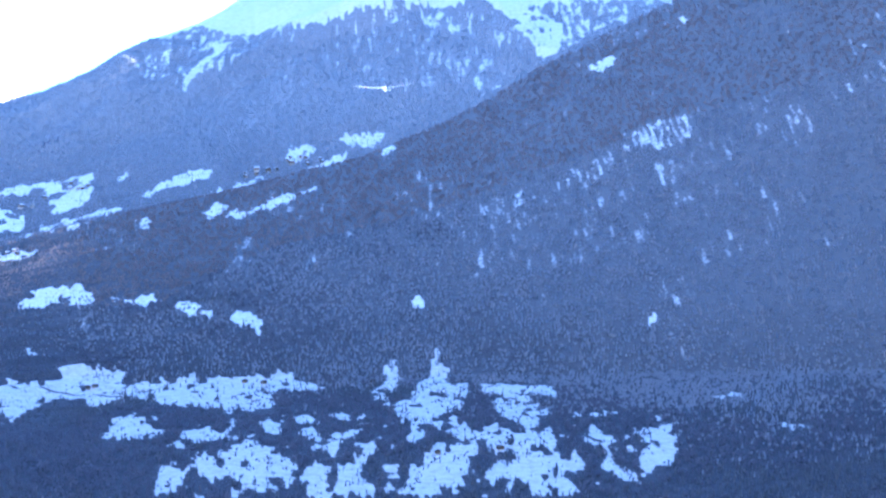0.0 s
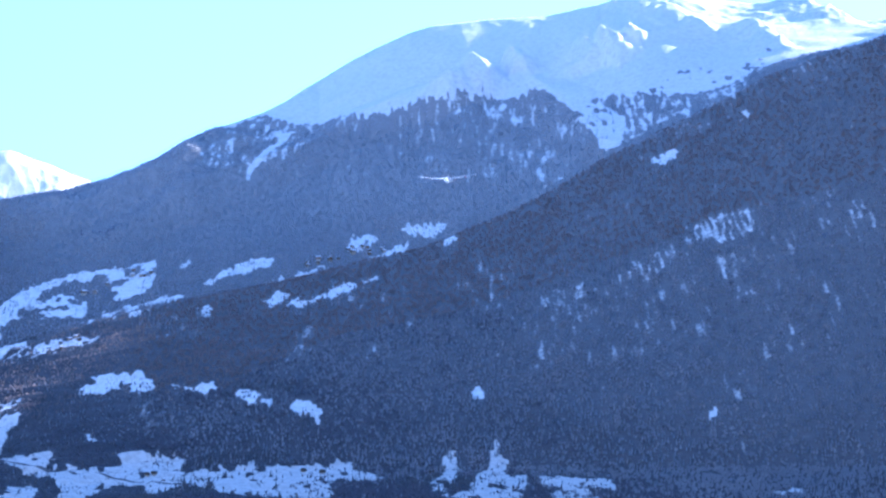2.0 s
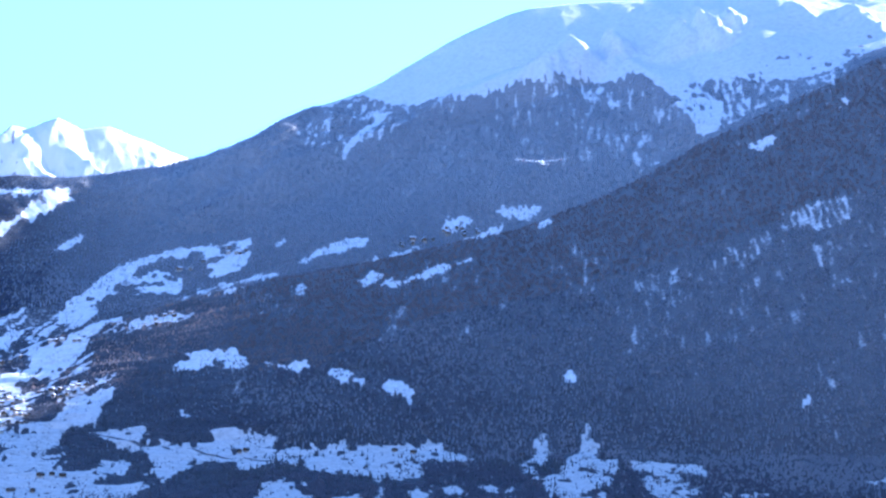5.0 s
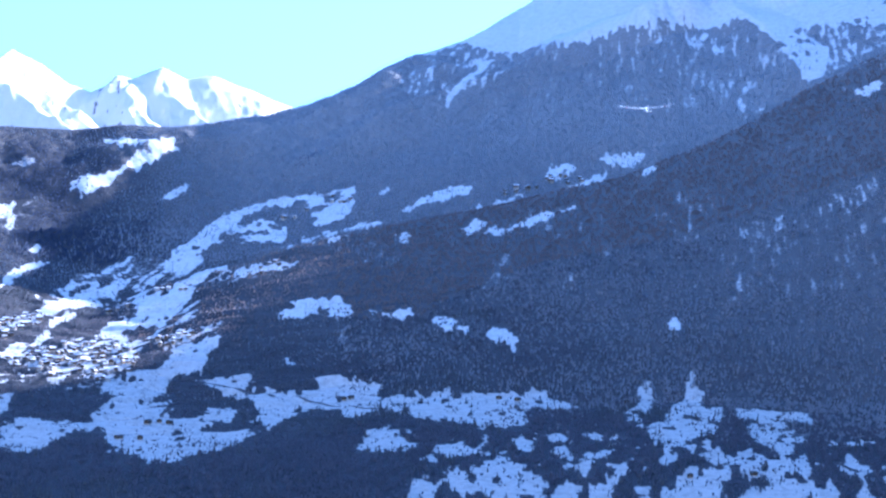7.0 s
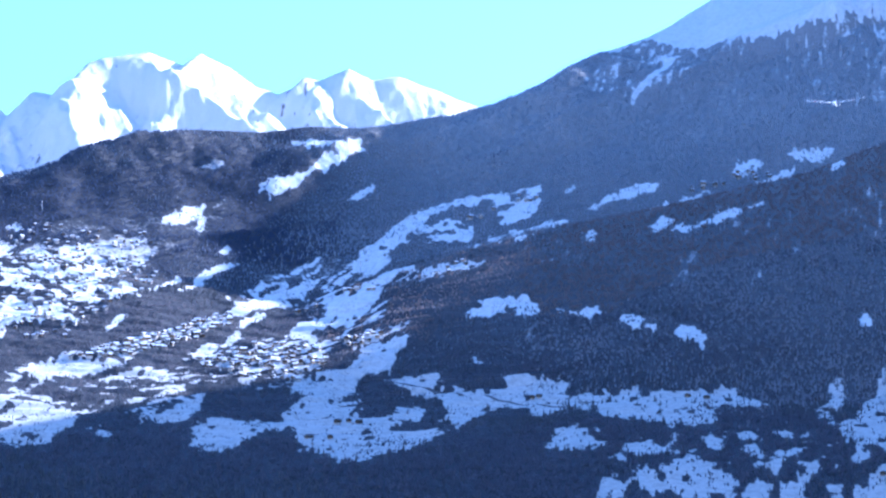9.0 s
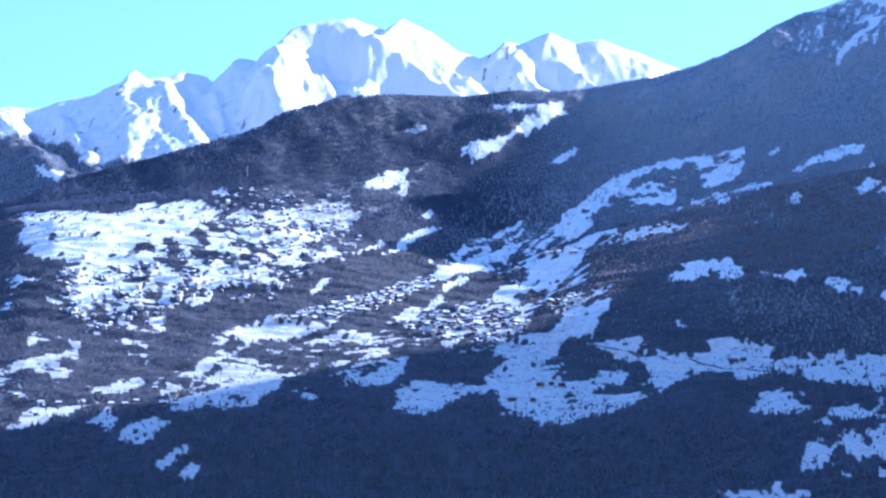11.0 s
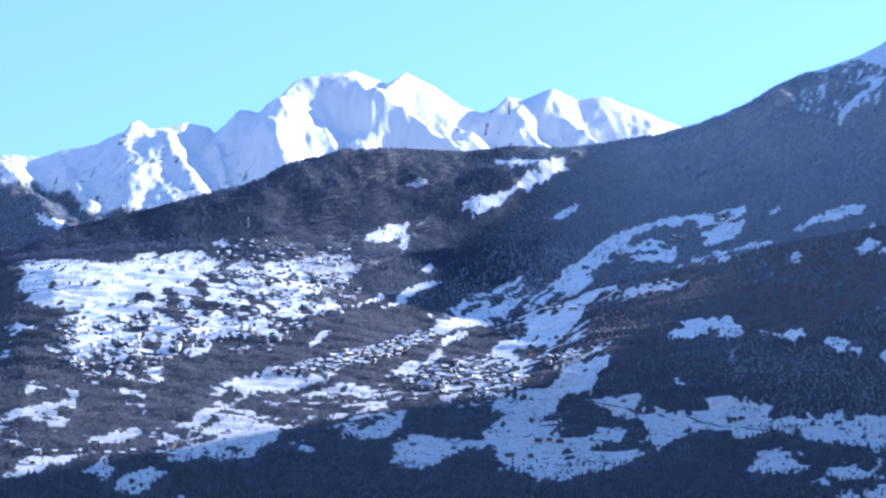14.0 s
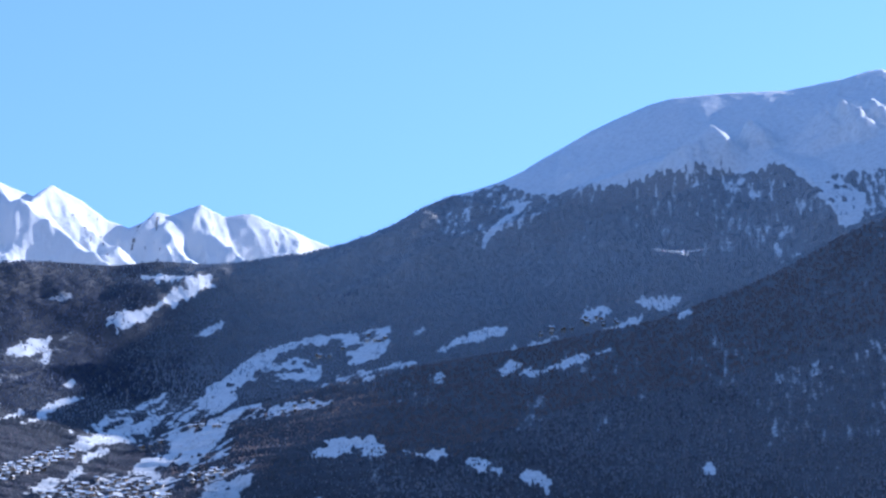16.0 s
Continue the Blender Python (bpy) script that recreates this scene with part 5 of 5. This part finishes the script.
def chalet(w, d, h, base, upper, label):
    """A mountain house: plastered ground floor, timber upper floor with its gable, slate roof under snow, balcony, door and windows."""
    house = tagged(new("chalet"), label, "house", group="houses of the valley villages")
    g = h * 0.42
    part("ground_floor", box(bmesh.new(), -w / 2, w / 2, -d / 2, d / 2, -2.5, g), base, house)
    bm = box(bmesh.new(), -w / 2 - 0.15, w / 2 + 0.15, -d / 2 - 0.15, d / 2 + 0.15, g, h)
    for y in (-d / 2 - 0.15, d / 2 + 0.15):
        bm.faces.new([bm.verts.new(c) for c in ((-w / 2 - 0.15, y, h), (w / 2 + 0.15, y, h), (0, y, h + w * 0.24))])
    part("upper_floor", bm, upper, house)
    roof = part("roof", gable(bmesh.new(), w + 1.7, d + 1.9, h - 0.3, w * 0.27, 0.25), SLATE, house)
    part("snow_cover", gable(bmesh.new(), w + 1.5, d + 1.7, h - 0.03, w * 0.265, 0.42), ROOF_SNOW, roof, "thick white snow lying on the roof")
    part("chimney", box(bmesh.new(), w * 0.16, w * 0.16 + 0.8, -0.4, 0.4, h, h + w * 0.27 + 0.9), base, roof)
    part("balcony", box(bmesh.new(), -w / 2, w / 2, -d / 2 - 1.2, -d / 2 - 0.15, g + 0.1, g + 1.0), upper, house)
    for x in (-w * 0.28, w * 0.28):
        part("window", box(bmesh.new(), x - 0.55, x + 0.55, -d / 2 - 0.22, -d / 2 - 0.1, g + 1.1, g + 2.2), GLASS, house)
    part("door", box(bmesh.new(), -0.5, 0.5, -d / 2 - 0.08, -d / 2 + 0.05, 0, 2.0), TIMBER, house)
    return house


VARIANTS = [
    (4.2, 4.7, 3.7, PLASTER, TIMBER, "brown timber chalet with snow-covered slate roof"),
    (4.8, 5.4, 4.2, PLASTER, PLASTER, "pale plastered house with snow-covered gable roof"),
    (3.8, 4.3, 3.2, TIMBER, TIMBER, "small dark timber chalet under thick roof snow"),
    (6.2, 7.2, 5.6, PLASTER, TIMBER, "large three-storey chalet with timber balcony"),
]


def village_plots(villages, seed, apart=7.0):
    """House plots within village outlines, kept apart, gables roughly down the slope."""
    gen = random.Random(seed)
    taken, out = [], []
    for amount, outline in villages:
        ox, oy = [p[0] for p in outline], [p[1] for p in outline]
        made = 0
        for _ in range(amount * 60):
            if made >= amount:
                break
            x, y = gen.uniform(min(ox), max(ox)), gen.uniform(min(oy), max(oy))
            if not inside(np.array([x]), np.array([y]), outline)[0]:
                continue
            if any((x - u) ** 2 + (y - v) ** 2 < apart ** 2 for u, v in taken):
                continue
            taken.append((x, y))
            out.append((x, y, gen.choice((0, 0, 0, 1, 1, 2, 2, 3)), gen.gauss(0, 22) + (90 if gen.random() < 0.62 else 0) + math.degrees(-math.atan2(x, y))))
            made += 1
    return out


models = {}
for x, y, k, turn in village_plots(VILLAGES, 77):
    m = pose(x, y, float(height(x, y)[0]), 0, 0, turn)
    if k in models:
        copy_thing(models[k], m)
    else:
        models[k] = chalet(*VARIANTS[k])
        models[k].matrix_basis = m


def town():
    """The far town on the sunny terrace: hundreds of houses in one object."""
    bm = bmesh.new()
    for x, y, k, turn in village_plots(TOWN, 78):
        w, d, h = (0.85 * c for c in VARIANTS[k][:3])
        made = bmesh.new()
        box(made, -w / 2, w / 2, -d / 2, d / 2, -2.5, h)
        for y1 in (-d / 2, d / 2):
            made.faces.new([made.verts.new(c) for c in ((-w / 2, y1, h), (w / 2, y1, h), (0, y1, h + w * 0.24))])
        walls = len(made.faces)
        gable(made, w + 1.5, d + 1.7, h - 0.3, w * 0.27, 0.25)
        roofs = len(made.faces)
        gable(made, w + 1.4, d + 1.6, h - 0.02, w * 0.265, 0.42)
        for n, face in enumerate(made.faces):
            face.material_index = (0 if k in (0, 2) else 1) if n < walls else 2 if n < roofs else 3
        made.transform(pose(x, y, float(height(x, y)[0]), 0, 0, turn))
        mesh = bpy.data.meshes.new("lot")
        made.to_mesh(mesh)
        made.free()
        bm.from_mesh(mesh)
        bpy.data.meshes.remove(mesh)
    mesh = bpy.data.meshes.new("hillside_town")
    bm.to_mesh(mesh)
    bm.free()
    for material in (TIMBER, PLASTER, SLATE, ROOF_SNOW):
        mesh.materials.append(material)
    return tagged(new("hillside_town", mesh), "sunlit hillside town of chalets with snowy roofs", "houses", kind="stuff")


town()


# ---- barns, road and masts ----
def barn(x, y, turn, w, d, h):
    """A dark timber hay barn on a stone base, its door ajar, snow on the roof."""
    shed = tagged(new("barn"), "dark weathered timber hay barn standing on the snowy meadow", "barn", group="barns on the valley meadows")
    part("stone_base", box(bmesh.new(), -w / 2, w / 2, -d / 2, d / 2, -1.5, 0.7), PLASTER, shed)
    bm = box(bmesh.new(), -w / 2 - 0.1, w / 2 + 0.1, -d / 2 - 0.1, d / 2 + 0.1, 0.7, h)
    for y1 in (-d / 2 - 0.1, d / 2 + 0.1):
        bm.faces.new([bm.verts.new(c) for c in ((-w / 2, y1, h), (w / 2, y1, h), (0, y1, h + w * 0.22))])
    part("timber_wall", bm, BARN_WOOD, shed)
    part("roof", gable(bmesh.new(), w + 1.2, d + 1.4, h - 0.2, w * 0.25, 0.22), SLATE, shed)
    part("door", box(bmesh.new(), -0.8, 0.8, -d / 2 - 0.22, -d / 2 - 0.1, 0.2, 2.2), TIMBER, shed)
    shed.matrix_basis = pose(x, y, float(height(x, y)[0]), 0, 0, turn)
    return shed


BARN_WOOD = grained_material("blackened_barn_wood", (0.04, 0.032, 0.026), (0.13, 0.10, 0.075), 1.5, 0.85)
for x, y, turn, w, d, h in [
    (-435, 2781, 18, 5.0, 8.2, 3.5), (-427, 2786, -25, 4.7, 6.7, 3.4), (-247, 2814, -15, 6.0, 5.5, 3.3),
    (-222, 2791, -21, 5.5, 6.7, 3.5), (-625, 2553, -20, 6.4, 6.1, 3.5), (-613, 2558, 14, 5.9, 6.2, 3.0),
    (-600, 2554, -26, 5.1, 6.3, 3.7), (55, 2379, 28, 5.7, 6.9, 3.6), (-10, 2370, -2, 5.9, 6.5, 3.1),
    (-639, 2476, -29, 5.8, 8.7, 3.2), (-615, 2477, 6, 5.1, 8.0, 3.6), (-89, 2778, 7, 4.9, 8.3, 3.5),
]:
    barn(x, y, turn, w, d, h)


def strip(name, plan, width, material, lift):
    """A band that lies on the ground along a plan line, with a kerb's thickness."""
    pts = []
    for (x0, y0), (x1, y1) in zip(plan, plan[1:]):
        n = max(2, int(math.hypot(x1 - x0, y1 - y0) / 6))
        pts += [(x0 + (x1 - x0) * k / n, y0 + (y1 - y0) * k / n) for k in range(n)]
    pts.append(plan[-1])
    bm, rows = bmesh.new(), []
    for k, (x, y) in enumerate(pts):
        (xa, ya), (xb, yb) = pts[max(0, k - 1)], pts[min(len(pts) - 1, k + 1)]
        s = math.hypot(xb - xa, yb - ya)
        nx, ny = -(yb - ya) / s * width / 2, (xb - xa) / s * width / 2
        row = []
        for side, up in ((-1, -1.0), (-1, lift), (1, lift), (1, -1.0)):
            px, py = x + nx * side, y + ny * side
            row.append(bm.verts.new((px, py, float(height(px, py)[0]) + up)))
        rows.append(row)
    for a, b in zip(rows, rows[1:]):
        for k in range(3):
            bm.faces.new((a[k], b[k], b[k + 1], a[k + 1]))
    bmesh.ops.recalc_face_normals(bm, faces=bm.faces)
    mesh = bpy.data.meshes.new(name)
    bm.to_mesh(mesh)
    bm.free()
    mesh.materials.append(material)
    return new(name, mesh)


tagged(strip("road", [(-630, 2830), (-554, 2809), (-474, 2763), (-385, 2725)], 4.0, ASPHALT, 0.3), "grey cleared road across the snowy valley meadow", "road", kind="structure")


def mast(x, y, tall, label, dishes):
    """A lattice mast: four legs, ring braces and antenna drums."""
    thing = tagged(new("radio_mast"), label, "mast")
    thing.location = (x, y, float(height(x, y)[0]))
    for sx, sy in ((-1, -1), (1, -1), (1, 1), (-1, 1)):
        bm = bmesh.new()
        w0, w1 = tall * 0.035, tall * 0.012
        lo = [bm.verts.new((sx * w0 + i, sy * w0 + j, -1.5)) for i, j in ((-0.12, -0.12), (0.12, -0.12), (0.12, 0.12), (-0.12, 0.12))]
        hi = [bm.verts.new((sx * w1 + i, sy * w1 + j, tall)) for i, j in ((-0.09, -0.09), (0.09, -0.09), (0.09, 0.09), (-0.09, 0.09))]
        for k in range(4):
            bm.faces.new((lo[k], lo[(k + 1) % 4], hi[(k + 1) % 4], hi[k]))
        bm.faces.new(hi)
        part("leg", bm, STEEL, thing)
    for k in range(1, 6):
        f = k / 6
        w = tall * (0.035 * (1 - f) + 0.012 * f)
        bm = bmesh.new()
        for a, b in (((-w, -w), (w, -w)), ((w, -w), (w, w)), ((w, w), (-w, w)), ((-w, w), (-w, -w))):
            box(bm, min(a[0], b[0]) - 0.1, max(a[0], b[0]) + 0.1, min(a[1], b[1]) - 0.1, max(a[1], b[1]) + 0.1, tall * f, tall * f + 0.22)
        part("brace", bm, STEEL, thing)
    for k in range(3 if dishes == 0 else 0):
        reach, level = tall * (0.11 + 0.035 * (k == 1)), tall * (0.96 - 0.11 * k)
        part("cross_arm", box(bmesh.new(), -reach, reach, -0.2, 0.2, level, level + 0.35), STEEL, thing)
    for k in range(dishes):
        bm = bmesh.new()
        bmesh.ops.create_cone(bm, cap_ends=True, segments=12, radius1=0.9, radius2=0.7, depth=0.7, matrix=pose(0, -tall * 0.03, tall * (0.95 - 0.12 * k), 90))
        part("antenna_drum", bm, GLIDER_WHITE, thing)
    return thing


mast(-927, 3921, 17, 'grey lattice radio mast on the wooded ridge', 2)
mast(-1314, 3416, 16, 'slim grey lattice mast above the town', 1)
mast(521, 3409, 15, 'grey steel lattice pylon among the trees', 3)
mast(-785, 3355, 26, 'tall grey power pylon on the farmed slope', 0)
mast(-921, 3404, 27, 'grey power pylon beside the hillside wood', 0)


# ---- the model glider in the air over the valley ----
def loft(sections):
    """A skin through rings of points of equal count, closed at both ends."""
    bm = bmesh.new()
    rings = [[bm.verts.new(p) for p in ring] for ring in sections]
    n = len(rings[0])
    for a, b in zip(rings, rings[1:]):
        for k in range(n):
            bm.faces.new((a[k], a[(k + 1) % n], b[(k + 1) % n], b[k]))
    bm.faces.new(rings[0][::-1]), bm.faces.new(rings[-1])
    bmesh.ops.recalc_face_normals(bm, faces=bm.faces)
    for f in bm.faces:
        f.smooth = True
    return bm


def airfoil(x, y, z, chord, upright=False):
    """Eight points round a thin wing section, its nose at y."""
    shape = [(0, 0), (0.1, 0.08), (0.4, 0.12), (0.75, 0.06), (1, 0.0), (0.75, -0.02), (0.4, -0.05), (0.1, -0.05)]
    return [((x + t * chord, y - c * chord, z) if upright else (x, y - c * chord, z + t * chord)) for c, t in shape]


def glider():
    """A white scale glider, span four metres, nose along y."""
    thing = tagged(new("model_glider"), "white radio-controlled glider with slender upswept wings, in flight", "glider")
    body = []
    for y, r, z in ((0.62, 0.012, -0.02), (0.56, 0.05, -0.015), (0.42, 0.085, 0.0), (0.2, 0.10, 0.01), (0.0, 0.085, 0.015), (-0.3, 0.05, 0.02), (-0.8, 0.032, 0.03), (-1.15, 0.022, 0.04)):
        body.append([(r * math.cos(a), y, z + 1.15 * r * math.sin(a)) for a in (2 * math.pi * k / 12 for k in range(12))])
    fuselage = part("fuselage", loft(body), GLIDER_WHITE, thing)
    canopy = [[(r * math.cos(a), y, 0.055 + 1.2 * r * math.sin(a)) for a in (math.pi * k / 7 for k in range(8))] for y, r in ((0.5, 0.015), (0.42, 0.05), (0.28, 0.066), (0.16, 0.05), (0.08, 0.015))]
    part("canopy", loft(canopy), GLIDER_DARK, fuselage, "smoked dark canopy")
    for side in (-1, 1):
        span = [(0.0, 0.22, 0.06), (0.5, 0.215, 0.085), (1.0, 0.19, 0.13), (1.5, 0.15, 0.20), (1.85, 0.10, 0.27), (2.0, 0.05, 0.31)]
        part("wing", loft([airfoil(side * x, 0.13 - 0.02 * x, z, c) for x, c, z in span]), GLIDER_WHITE, thing)
        part("wing_band", loft([airfoil(side * x, 0.128 - 0.02 * x, z, c) for x, c, z in ((1.2, 0.182, 0.156), (1.27, 0.177, 0.166), (1.34, 0.17, 0.175))]), GLIDER_RED, thing, "red band across the wing")
        part("tailplane", loft([airfoil(side * x, -0.98, 0.10, c) for x, c in ((0.0, 0.15), (0.2, 0.12), (0.34, 0.07))]), GLIDER_WHITE, thing)
    part("fin", loft([airfoil(0, -0.93, z, c, True) for z, c in ((0.0, 0.26), (0.25, 0.22), (0.5, 0.15))]), GLIDER_WHITE, thing)
    part("rudder_stripe", loft([airfoil(0, -1.085, z, c, True) for z, c in ((0.03, 0.09), (0.22, 0.075), (0.46, 0.05))]), GLIDER_RED, thing, "red rudder")
    return thing


air = facing(-1.39, 4.03)
glider().matrix_basis = pose(air[0] * 154, air[1] * 154, air[2] * 154, 15, -2, 8)
